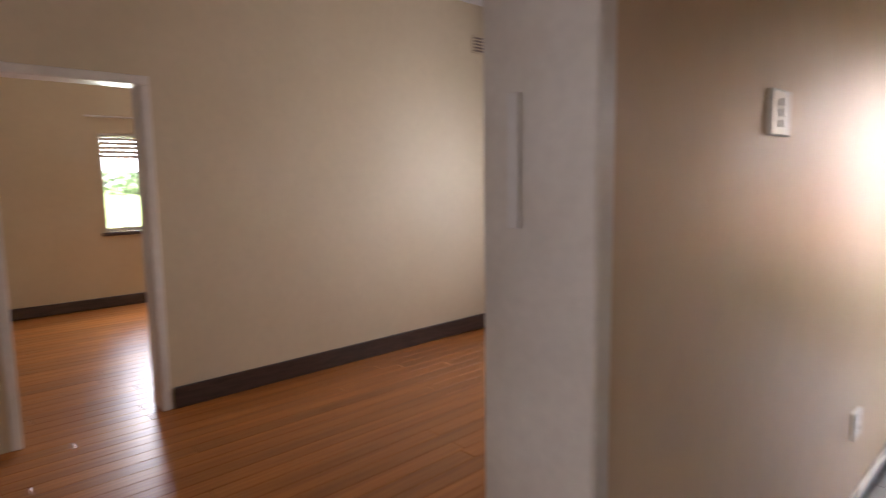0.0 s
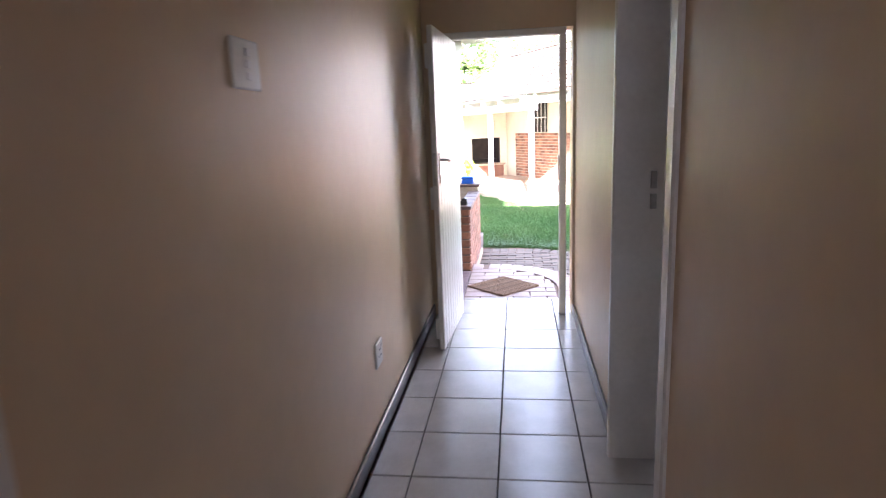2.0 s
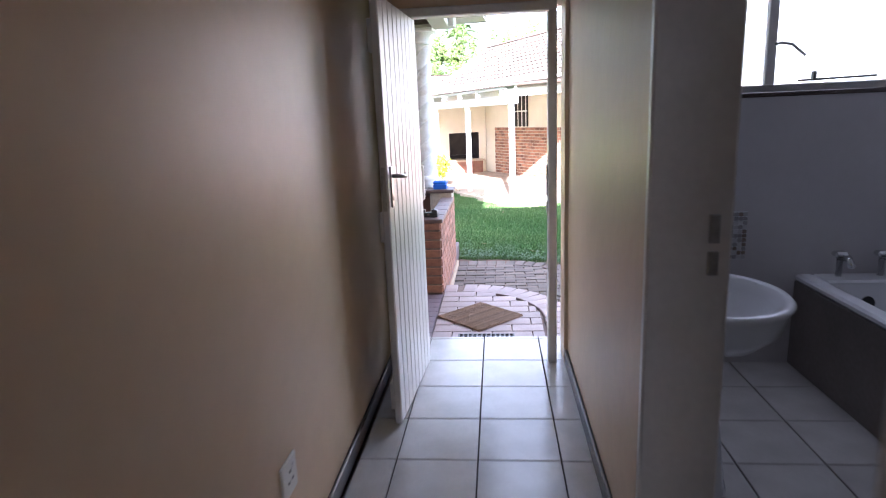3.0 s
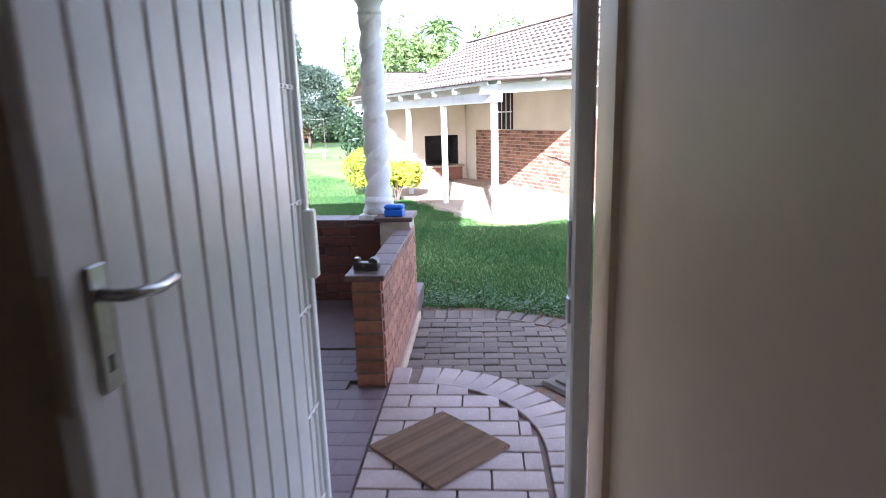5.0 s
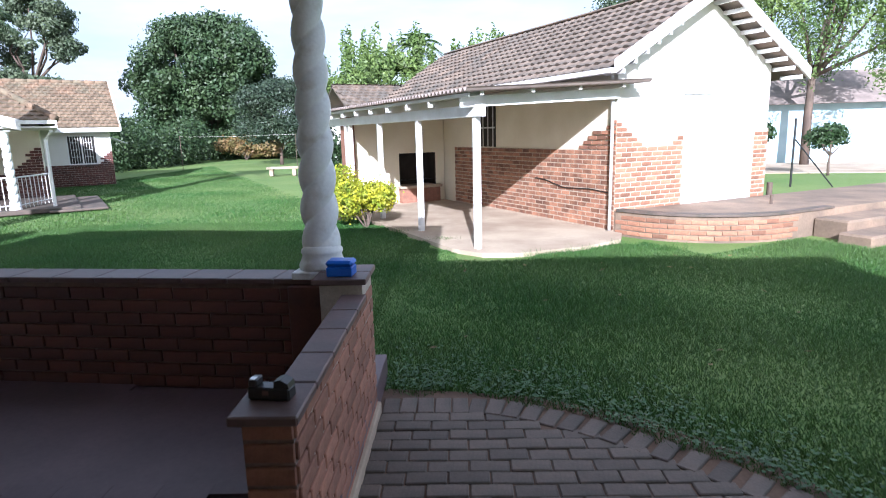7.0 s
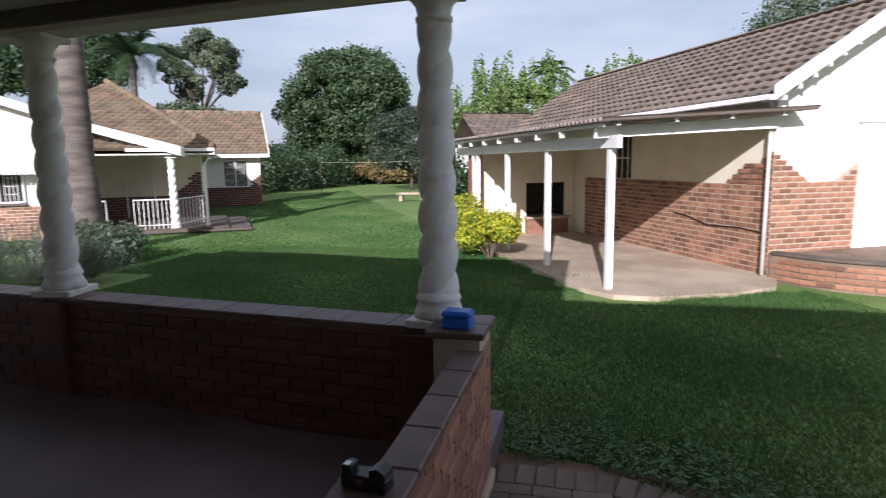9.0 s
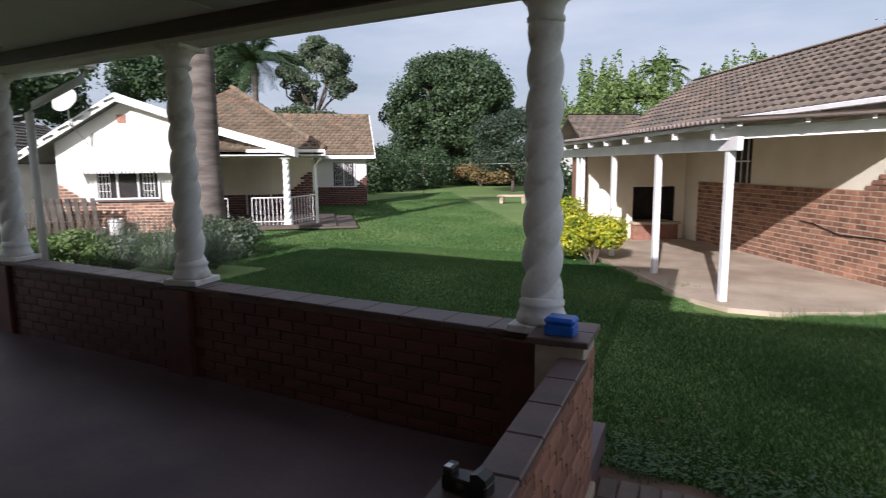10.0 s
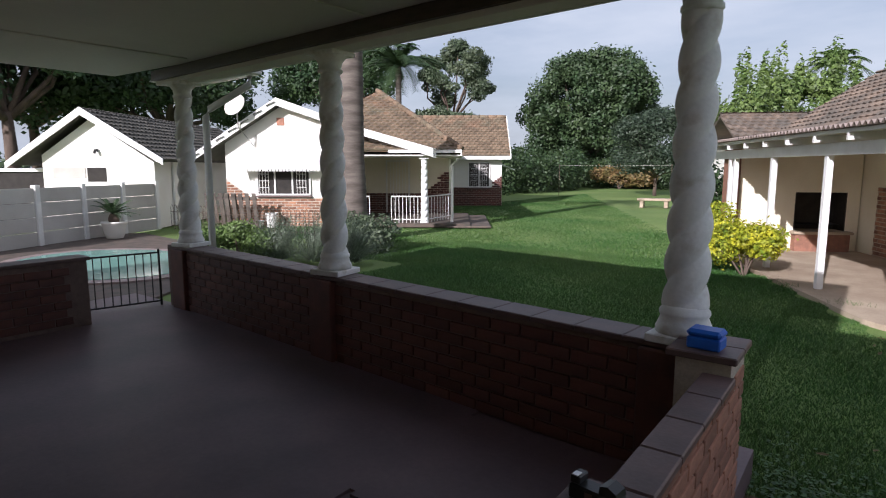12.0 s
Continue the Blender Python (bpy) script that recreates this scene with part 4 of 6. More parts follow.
def cottage_window(x0, x1, z0, z1, y, bars, cols=3):
    # flat near-black panel paints the unlit room behind the frame
    w = part("window", Build().box(x0, y - 0.03, z0, x1, y, z1), M_DARK, hs, "dark window with white frame")
    for i in range(cols + 1):
        x = x0 + (x1 - x0) * i / cols
        part("frame", Build().box(x - 0.025, y - 0.06, z0, x + 0.025, y - 0.02, z1, 0.004), M_WHITE, w)
    for z in (z0, z1):
        part("frame", Build().box(x0, y - 0.065, z - 0.025, x1, y - 0.02, z + 0.025, 0.004), M_WHITE, w)
    part("sill", Build().box(x0 - 0.05, y - 0.1, z0 - 0.08, x1 + 0.05, y, z0 - 0.03, 0.006), M_CAP, w, "dark sill")
    for i in bars:
        b = Build()
        for k in range(4):
            b.box(i + k * 0.09, y - 0.045, z0, i + 0.014 + k * 0.09, y - 0.032, z1)
        for k in range(3):
            zz = z0 + (z1 - z0) * (k + 1) / 4
            b.box(i, y - 0.047, zz, i + 0.29, y - 0.034, zz + 0.014)
        part("burglar_bar", b, M_WHITE, w)
    return w


cottage_window(0.95, 2.52, 0.95, 1.75, -0.002, (1.0, 2.12))
cottage_window(7.4, 8.35, 0.85, 1.95, 9.498, (7.5, 7.95), 2)
part("awning", Build().prism([(-0.02, 2.25), (-0.5, 1.78), (-0.5, 1.70), (-0.52, 1.70), (-0.52, 1.80), (-0.02, 2.29)], 0.35, 2.95, "x"), M_WHITE, hs, "white scalloped window awning")
b = Build()
for i in range(26):
    b.box(0.36 + 0.1 * i, -0.525, 1.64, 0.43 + 0.1 * i, -0.515, 1.71)
part("scallop", b, M_WHITE, hs)
part("awning", Build().at(pose(8.9, 11, 0)).prism([(0.0, 1.95), (0.75, 1.62), (0.75, 1.58), (0.0, 1.9)], 0, 1.6, "y"), M_WHITE, hs, "white side awning")
part("pipe", Build().tube([(6.75, 0.1, 0.1), (6.75, 0.1, 1.8), (6.9, -0.2, 2.0)], 0.045, 10), M_WHITE, hs, "white downpipe")
sgt = part("security_door", Build().box(4.35, 3.54, 0.15, 4.40, 3.58, 2.0).box(5.15, 3.54, 0.15, 5.2, 3.58, 2.0).box(4.35, 3.54, 1.95, 5.2, 3.58, 2.0), M_WHITE, hs, "white barred security door")
for i in range(6):
    part("bar", Build().box(4.5 + i * 0.11, 3.55, 0.15, 4.515 + i * 0.11, 3.57, 1.95), M_WHITE, sgt)
for x0, x1, y0, y1 in ((4.95, 5.85, -0.1, -0.1), (3.45, 4.3, -0.1, -0.1), (6.05, 6.7, 0.0, 1.4)):
    rl = part("railing", Build().tube([(x0, y0, 0.9), (x1, y1, 0.9)], 0.02, 8), M_WHITE, hs, "white steel porch railing")
    part("lower_rail", Build().tube([(x0, y0, 0.22), (x1, y1, 0.22)], 0.015, 8), M_WHITE, rl)
    for i in range(9):
        t = i / 8
        x, y = x0 + (x1 - x0) * t, y0 + (y1 - y0) * t
        part("baluster", Build().tube([(x, y, 0.12), (x, y, 0.9)], 0.011, 6), M_WHITE, rl)
pc = column(HM @ pose(5.93, -0.05, 0.06), "white twisted column on the cottage porch", group="porch column", h=1.98)
dish = thing("satellite_dish", "grey satellite dish on the cottage eave", "satellite dish", HM @ pose(0.6, -0.55, 2.86))
part("dish", Build().at(pose(0, 0, 0.62, 62, 0, -20)).turned([(0.02, 0.0), (0.15, 0.012), (0.28, 0.05), (0.34, 0.075), (0.335, 0.082), (0.15, 0.024), (0.02, 0.012)], 24), M_PRECAST, dish, smooth=True)
part("mast", Build().tube([(0, 0.1, 0), (0, 0.06, 0.3), (0, 0.05, 0.62)], 0.02, 8), M_STEEL, dish)
part("brace", Build().tube([(0, 0.1, 0.05), (0.3, 0.5, -0.5), (0.35, 0.52, -0.15)], 0.014, 6), M_STEEL, dish)

# ---- outbuilding, precast fence, pool ----
OA = 34.8
OM = pose(-18.33, 11.94, LAWN + 0.01, 0, 0, OA)
ob = thing("outbuilding", "white gabled outbuilding with dark tiled roof", "garage", OM)
part("wall", Build().prism([(0.45, 0), (3.7, 0), (3.7, 1.9), (1.9, 3.1), (0.45, 2.1)], 0, 0.2, "y").box(3.5, 0.2, 0, 3.7, 9, 1.95).box(0.45, 0.2, 0, 0.65, 9, 1.95), M_EXTWHITE, ob)
part("vent_grille", Build().box(0.75, -0.02, 1.45, 1.7, 0.0, 1.75, 0.004), M_PRECAST, ob)
# no hole here: a black panel paints the darkness of an opening
part("opening", Build().box(1.75, -0.015, 1.35, 2.3, 0.0, 1.75), M_DARK, ob, "flat dark panel for an unlit opening")
lm = part("wall_lamp", Build().box(2.05, -0.1, 2.2, 2.11, 0.0, 2.28, 0.01).tube([(2.08, -0.1, 2.24), (2.08, -0.14, 2.15)], 0.035, 8), M_BLACK, ob, "small black wall lamp")
orf = part("roof", Build().box(1.85, -0.3, 3.32, 1.95, 9, 3.38, 0.02), M_ROOFD, ob, "dark concrete roof tiles")
roof_face(orf, [(4.1, -0.35, 1.95), (4.1, 9.3, 1.95), (1.9, 9.3, 3.34), (1.9, -0.35, 3.34)], M_ROOFD, 150, (3, 0, 2))
roof_face(orf, [(-0.3, -0.35, 1.85), (-0.3, 9.3, 1.85), (1.9, 9.3, 3.34), (1.9, -0.35, 3.34)], M_ROOFD, 0)
part("barge_board", Build().prism([(-0.35, 1.72), (-0.35, 1.9), (1.9, 3.42), (4.15, 2.0), (4.15, 1.82), (1.9, 3.2)], -0.40, -0.36, "y"), M_WHITE, ob, "white barge board")
part("pipe", Build().tube([(3.75, 1.0, 0), (3.75, 1.0, 1.9)], 0.04, 8), M_WHITE, ob)

# solid near-black box fills the dark area below the gutter
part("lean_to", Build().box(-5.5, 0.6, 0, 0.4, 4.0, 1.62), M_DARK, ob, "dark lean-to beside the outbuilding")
part("lean_to_gutter", Build().box(-5.5, 0.52, 1.62, 0.4, 4.0, 1.72, 0.01), M_WHITE, ob, "white gutter of the lean-to")

pf = thing("precast_fence", "grey precast concrete panel fence with white posts", "fence")
fa, fb = Vector((-12.9, 8.2, 0)), Vector((-15.2, 14.0, 0))
N = 5
for i in range(N):
    p, q = fa.lerp(fb, i / N), fa.lerp(fb, (i + 1) / N)
    ang = math.degrees(math.atan2(q.y - p.y, q.x - p.x))
    ln = (q - p).length
    m = pose(p.x, p.y, LAWN, 0, 0, ang)
    for k in range(4):
        part("panel", Build().at(m).box(0.02, -0.02, k * 0.33, ln - 0.02, 0.02, k * 0.33 + 0.322, 0.005), M_PRECAST, pf)
    part("post", Build().at(m).box(-0.06, -0.07, 0, 0.06, 0.07, 1.38, 0.01), M_WHITE, pf)
part("post", Build().at(pose(fb.x, fb.y, LAWN, 0, 0, ang)).box(-0.06, -0.07, 0, 0.06, 0.07, 1.38, 0.01), M_WHITE, pf)

rim = [(-9.9 + 2.0 * math.cos(a), 10.2 + 1.5 * math.sin(a)) for a in (math.tau * k / 32 for k in range(32))]
setting("pool_deck", Build().prism([(-6.2, 5.5), (-6.2, 8.9), (-7.6, 11.0), (-9.5, 12.6), (-14.4, 13.2), (-15.0, 12.8), (-12.5, 5.5)], LAWN - 0.1, LAWN + 0.012), M_PAVE, "red brick paving round the pool")
setting("pool_coping", Build().prism([(x + (x + 9.9) * 0.14, y + (y - 10.2) * 0.16) for x, y in rim], LAWN - 0.05, LAWN + 0.04), M_LAND, "pale brick pool coping")
setting("water", Build().prism(rim, LAWN - 0.02, LAWN + 0.046), M_POOL, "still green pool water")
pot = thing("potted_cycad", "cycad in a pale round concrete pot by the pool", "potted plant", pose(-13.9, 12.2, LAWN + 0.012))
part("pot", Build().turned([(0.18, 0), (0.2, 0.02), (0.25, 0.2), (0.28, 0.36), (0.30, 0.38), (0.30, 0.42), (0.26, 0.42), (0.25, 0.37)], 24), M_EXTWHITE, pot, smooth=True)
part("trunk", Build().turned([(0.12, 0.36), (0.13, 0.5), (0.08, 0.62)], 14), M_TRUNK, pot)


def frond(b, root, ang, lift, length, droop, leaf=0.2, n=16, width=0.03):
    """A feather leaf: a bent rib with leaflets on both sides."""
    d = Vector((math.cos(ang), math.sin(ang), 0))
    s = Vector((-d.y, d.x, 0))
    pts = [root + d * (length * t * math.cos(lift)) + Vector((0, 0, length * (t * math.sin(lift) - droop * t * t))) for t in (i / n for i in range(n + 1))]
    b.tube(pts, 0.012 * length + 0.004, 5, 0.003)
    for i in range(2, n + 1):
        p = pts[i]
        fwd = (pts[i] - pts[i - 1]).normalized()
        ll = leaf * (1.0 - 0.6 * abs(i / n - 0.45))
        for sg in (-1, 1):
            tip = p + s * sg * ll * 0.85 + fwd * ll * 0.5 - Vector((0, 0, ll * 0.25))
            w = fwd * width
            b.add([p - w, p + w, tip], [[0, 1, 2]])


rng = random.Random(5)
for i in range(20):
    b = Build()
    frond(b, Vector((0, 0, 0.6)), i * 2.4, rng.uniform(0.3, 1.2), rng.uniform(0.5, 0.75), 0.35, 0.12, 12, 0.02)
    part("frond", b, M_LEAFD, pot)

# low hoop-top fence behind the shrubs
hf = thing("pool_fence", "low grey hoop-top wire pool fence", "fence", pose(-15.0, 14.3, LAWN, 0, 0, 12))
for i in range(40):
    x = i * 0.14
    part("hoop", Build().tube([(x, 0, 0), (x, 0, 0.62), (x + 0.02, 0, 0.68), (x + 0.05, 0, 0.70), (x + 0.08, 0, 0.68), (x + 0.1, 0, 0.62), (x + 0.1, 0, 0)], 0.007, 5), M_TRUNK, hf)
part("rail", Build().tube([(0, 0, 0.5), (5.6, 0, 0.5)], 0.008, 6).tube([(0, 0, 0.1), (5.6, 0, 0.1)], 0.008, 6), M_TRUNK, hf)

# ---- plants ----


def leaves(count, blobs, size, seed, up=0.25, narrow=0.55, shell=0.6):
    """Many small leaves round a set of ellipsoid clumps (x, y, z, rx, ry, rz)."""
    r = np.random.RandomState(seed)
    w = np.array([bl[3] * bl[4] * bl[5] for bl in blobs]) ** 0.67
    pick = r.choice(len(blobs), count, p=w / w.sum())
    B = np.array(blobs)[pick]
    d = r.normal(size=(count, 3))
    d /= np.linalg.norm(d, axis=1)[:, None]
    rad = shell + (1.08 - shell) * r.rand(count, 1) ** 0.6
    rad = np.where(r.rand(count, 1) < 0.14, rad * r.uniform(1.0, 1.4, (count, 1)), rad)
    c = B[:, :3] + d * rad * B[:, 3:]
    nrm = d + r.normal(size=(count, 3)) * 0.7 + np.array([0, 0, up])
    nrm /= np.linalg.norm(nrm, axis=1)[:, None]
    t = np.cross(nrm, r.normal(size=(count, 3)))
    t /= np.linalg.norm(t, axis=1)[:, None]
    s = np.cross(nrm, t)
    sz = size * (0.6 + 0.8 * r.rand(count, 1))
    v = np.stack([c - t * sz, c + s * sz * narrow, c + t * sz, c - s * sz * narrow], 1).reshape(-1, 3)
    b = Build()
    b.v = v.tolist()
    b.f = np.arange(count * 4).reshape(-1, 4).tolist()
    return b


def tree(name, label, x, y, h, trunk_h, r, blobs, count, size, mat, seed, category="tree", lean=0.0, z0=LAWN, **kw):
    root = thing(name, label, category, pose(x, y, z0))
    rg = random.Random(seed)
    b = Build().tube([(0, 0, -0.1), (lean * 0.3, 0.05, trunk_h * 0.5), (lean, 0, trunk_h)], r, 10, r * 0.7)
    part("trunk", b, M_TRUNK, root, smooth=True)
    for bl in blobs[:10]:
        e = Vector(bl[:3])
        s = Vector((lean, 0, trunk_h * 0.92))
        mid = s.lerp(e, 0.5) + Vector((rg.uniform(-1, 1), rg.uniform(-1, 1), 0)) * 0.08 * h
        part("limb", Build().tube([s, mid, e], r * 0.5, 7, r * 0.12), M_TRUNK, root, smooth=True)
    part("crown", leaves(count, blobs, size, seed, **kw), mat, root)
    return root


def clumps(n, seed, rx, ry, rz, zc, br, flat=0.7):
    """Clump centres over a dome."""
    rg = random.Random(seed)
    out = []
    for i in range(n):
        a, u = rg.uniform(0, math.tau), rg.uniform(-0.45, 1.0)
        k = math.sqrt(max(0.05, 1 - u * u)) * rg.uniform(0.55, 0.85)
        q = br * rg.uniform(0.7, 1.25)
        out.append((rx * k * math.cos(a), ry * k * math.sin(a), zc + rz * u * 0.8, q, q, q * flat))
    return out


def shoots(n, seed, rx, ry, z0, z1):
    """Thin upright shoots that stand out of a crown."""
    rg = random.Random(seed)
    return [(rg.uniform(-rx, rx), rg.uniform(-ry, ry), rg.uniform(z0, z1), 0.16, 0.16, rg.uniform(0.5, 0.95)) for i in range(n)]


tree("shade_tree", "large dense round dark green shade tree", -19.5, 56, 13, 2.6, 0.5, clumps(80, 3, 7.0, 6.0, 4.9, 6.9, 1.35) + clumps(34, 203, 6.6, 5.4, 2.2, 3.6, 1.25), 76000, 0.145, M_LEAF, 3, shell=0.35)
tree("garden_tree", "small grey-green spreading tree by the hedge", -9.7, 42.5, 5, 1.2, 0.12, clumps(34, 5, 2.9, 2.5, 2.5, 2.7, 1.0), 30000, 0.075, M_LEAFB, 5)
tree("gum_tree", "tall sparse gum tree behind the cottage", -27.5, 46, 13, 6, 0.22, clumps(34, 8, 3.6, 3.0, 4.2, 8.4, 0.75), 17000, 0.11, M_LEAFG, 8)
tree("gum_tree", "tall sparse gum tree behind the cottage", -33, 38, 15, 6, 0.4, clumps(30, 9, 5.0, 4.4, 4.6, 8.8, 1.5), 20000, 0.14, M_LEAFD, 9)
tree("gum_tree", "green tree behind the cottage ridge", -27.2, 44, 6, 2.5, 0.2, clumps(24, 19, 3.4, 3.0, 1.8, 4.4, 1.1), 18000, 0.13, M_LEAFG, 19)
for i, (x, y, hh) in enumerate(((-32, 17, 12), (-29, 22, 11), (-36, 26, 12), (-30, 10, 13), (-27.5, 14.5, 9))):
    tree("dark_tree", "tall dark tree behind the outbuilding", x, y, hh, 4, 0.3, clumps(30, 20 + i, 4.6, 4.6, hh * 0.42, hh * 0.58, 1.3), 18000, 0.13, M_LEAFD, 20 + i)
tree("fruit_tree", "light green bushy tree behind the carport", -2.5, 28.5, 5.5, 2, 0.15, clumps(30, 31, 1.7, 1.7, 1.7, 2.4, 0.5) + shoots(16, 131, 1.4, 1.4, 3.6, 4.5), 13000, 0.075, M_LEAFL, 31)
tree("fruit_tree", "light green bushy tree behind the garage", -1.6, 33, 7.5, 2.5, 0.18, clumps(36, 32, 2.6, 2.4, 2.1, 3.3, 0.6) + shoots(26, 132, 2.3, 2.0, 4.6, 5.9), 15000, 0.085, M_LEAFL, 32)
tree("fruit_tree", "light green bushy tree behind the garage", 2.4, 36, 7.5, 2.5, 0.18, clumps(36, 33, 2.6, 2.4, 2.1, 3.4, 0.6) + shoots(26, 133, 2.3, 2.0, 4.7, 6.0), 15000, 0.09, M_LEAFL, 33)
tree("willow_tree", "weeping yellow-green tree beside the drive", 16.5, 31, 9, 4, 0.2, clumps(60, 41, 5.0, 4.0, 4.0, 5.9, 0.6, 2.4), 42000, 0.065, M_LEAFL, 41)
tree("willow_tree", "tall tree beyond the garage", 12.6, 36, 11, 4, 0.2, clumps(50, 42, 4.4, 4.0, 4.4, 7.4, 0.75, 1.7), 36000, 0.075, M_LEAFG, 42)
tree("topiary", "dark clipped shrub by the drive", 12.2, 26.5, 1.9, 0.7, 0.05, clumps(8, 43, 0.35, 0.35, 0.35, 1.4, 0.35), 1800, 0.06, M_LEAFD, 43, "shrub")
tree("topiary", "dark clipped shrub by the drive", 14.2, 25.5, 1.9, 0.7, 0.05, clumps(10, 44, 0.6, 0.5, 0.3, 1.3, 0.38), 2200, 0.06, M_LEAFD, 44, "shrub")


def shrub(name, label, x, y, blobs, count, size, mat, seed, **kw):
    root = thing(name, label, "shrub", pose(x, y, LAWN))
    b = Build()
    for bl in blobs[:6]:
        b.tube([(0, 0, -0.05), (bl[0] * 0.5, bl[1] * 0.5, bl[2] * 0.6), bl[:3]], 0.02, 5, 0.006)
    part("stem", b, M_TRUNK, root)
    part("foliage", leaves(count, blobs, size, seed, **kw), mat, root)
    return root


shrub("golden_shrub", "round golden-yellow shrub beside the carport", -0.25, 15.95, clumps(16, 51, 0.5, 0.5, 0.38, 0.42, 0.28), 7000, 0.03, M_YELLOW, 51)
shrub("golden_shrub", "golden-yellow shrub beside the carport post", -1.05, 17.1, clumps(18, 52, 0.5, 0.5, 0.5, 0.52, 0.3), 7000, 0.03, M_YELLOW, 52)
shrub("green_shrub", "dark green climber at the carport end", -1.9, 20.4, clumps(14, 53, 0.5, 0.5, 1.0, 1.0, 0.4), 4000, 0.05, M_LEAFD, 53)
for i, (x, y) in enumerate(((-6.3, 12.9), (-7.0, 12.6), (-7.7, 12.3))):
    root = thing("lavender_bush", "grey-green spiky lavender bush behind the veranda wall", "shrub", pose(x, y, LAWN), "lavender bushes")
    rg = np.random.RandomState(60 + i)
    b = Build()
    for k in range(650):
        a, e = rg.uniform(0, math.tau), rg.uniform(0.25, 1.5)
        ln = rg.uniform(0.55, 0.98)
        d = Vector((math.cos(a) * math.cos(e), math.sin(a) * math.cos(e), math.sin(e)))
        s = d.cross(Vector((0.3, 0.2, 1))).normalized()
        p0 = d * 0.1
        for q in range(5):
            c = d * ln * (0.45 + 0.13 * q)
            o = Vector(rg.uniform(-1, 1, 3)) * 0.045
            b.add([c - s * 0.008, c + s * 0.008, c + o + d * 0.05], [[0, 1, 2]])
        b.add([p0 - s * 0.004, p0 + s * 0.004, d * ln], [[0, 1, 2]])
    part("foliage", b, M_LAV, root)
shrub("low_shrub", "bright green low shrub behind the veranda wall", -8.5, 12.0, clumps(16, 71, 0.9, 0.6, 0.3, 0.35, 0.3), 6000, 0.035, M_LEAFL, 71)
shrub("low_shrub", "dark green low shrub under the palm", -7.6, 14.4, clumps(14, 72, 0.9, 0.6, 0.35, 0.35, 0.35), 5000, 0.04, M_LEAFG, 72)
hedge_blobs = []
rg = random.Random(80)
for i in range(46):
    t = i / 45
    hedge_blobs.append((-12.5 + 15 * t + rg.uniform(-0.5, 0.5), rg.uniform(-1.2, 1.2), rg.uniform(0.5, 1.9), 1.3, 1.2, rg.uniform(0.8, 1.25)))
shrub("hedge", "tall mixed green hedge across the end of the lawn", -12, 54, hedge_blobs, 30000, 0.11, M_LEAF, 80)
shrub("side_hedge", "dense green shrubs along the boundary", -19.0, 44, [(rg.uniform(-3.2, 1.6), rg.uniform(-9, 9), rg.uniform(0.5, 2.2), 1.4, 1.6, 1.1) for i in range(34)], 30000, 0.10, M_LEAF, 81)
shrub("dry_creeper", "heap of dry brown creeper on the hedge", -15.2, 51.5, clumps(12, 82, 2.2, 0.8, 0.8, 0.9, 0.8), 4000, 0.13, M_DRY, 82)
far = []
for i in range(60):
    a = math.radians(-75 + 150 * i / 59)
    far.append((math.sin(a) * 95, math.cos(a) * 95, rg.uniform(0.5, 1.8), 5, 4, rg.uniform(1.5, 2.6)))
tagged(new("far_trees", leaves(40000, far, 0.35, 90).mesh("far_trees", M_LEAF)), "belt of distant green trees", "trees", kind="stuff")


def palm(name, label, x, y, h, r, seed, fr=26, ln=2.6, mat=M_LEAFD):
    root = thing(name, label, "palm tree", pose(x, y, LAWN))
    b = Build()
    prof = []
    for i in range(61):
        z = h * i / 60
        prof.append((r * (1.18 - 0.3 * min(1, z / 2.0) + (0.035 if i % 2 else 0.0)), z - 0.05))
    part("trunk", b.turned(prof, 20), M_PALM, root, smooth=True)
    rg = random.Random(seed)
    for i in range(fr):
        b = Build()
        frond(b, Vector((0, 0, h - 0.1)), i * 2.399, rg.uniform(-0.1, 1.25), ln * rg.uniform(0.85, 1.1), 0.62, ln * 0.2, 30, 0.03)
        part("frond", b, mat, root)
    return root


palm("palm_tree", "tall ringed grey palm trunk beside the lawn", -8.6, 15.3, 8.5, 0.30, 1)
palm("palm_tree", "distant feather palm behind the cottage", -19.3, 29.5, 7.0, 0.17, 2, 40, 3.0)
palm("palm_tree", "distant feather palm above the garage roof", -0.7, 40, 6.7, 0.2, 3, 34, 1.9, M_LEAFL)

# clothes line across the far lawn
cl = thing("wash_line", "thin washing line between posts on the far lawn", "washing line", pose(-14.0, 38.0, LAWN))
part("post", Build().tube([(0, 0, 0), (0, 0, 1.9)], 0.018, 6).tube([(6.5, 0, 0), (6.5, 0, 1.9)], 0.018, 6), M_TRUNK, cl)
part("line", Build().tube([(0, 0, 1.85), (3.2, 0, 1.8), (6.5, 0, 1.85)], 0.005, 5), M_PRECAST, cl)
# timber pallets and dark shed side beside the outbuilding
for k in range(2):
    pl = thing("timber_pallet", "weathered timber pallet leaning upright", "pallet", pose(-14.3 + 0.5 * k, 15.05 + 0.3 * k, LAWN, 12, 0, 35), "timber pallets")
    for i in range(5):
        part("slat", Build().box(i * 0.2, -0.01, 0, i * 0.2 + 0.12, 0.01, 1.05, 0.004), M_PALM, pl)
    for z in (0.15, 0.85):
        part("rail", Build().box(0, 0.01, z, 0.92, 0.05, z + 0.08, 0.004), M_PALM, pl)
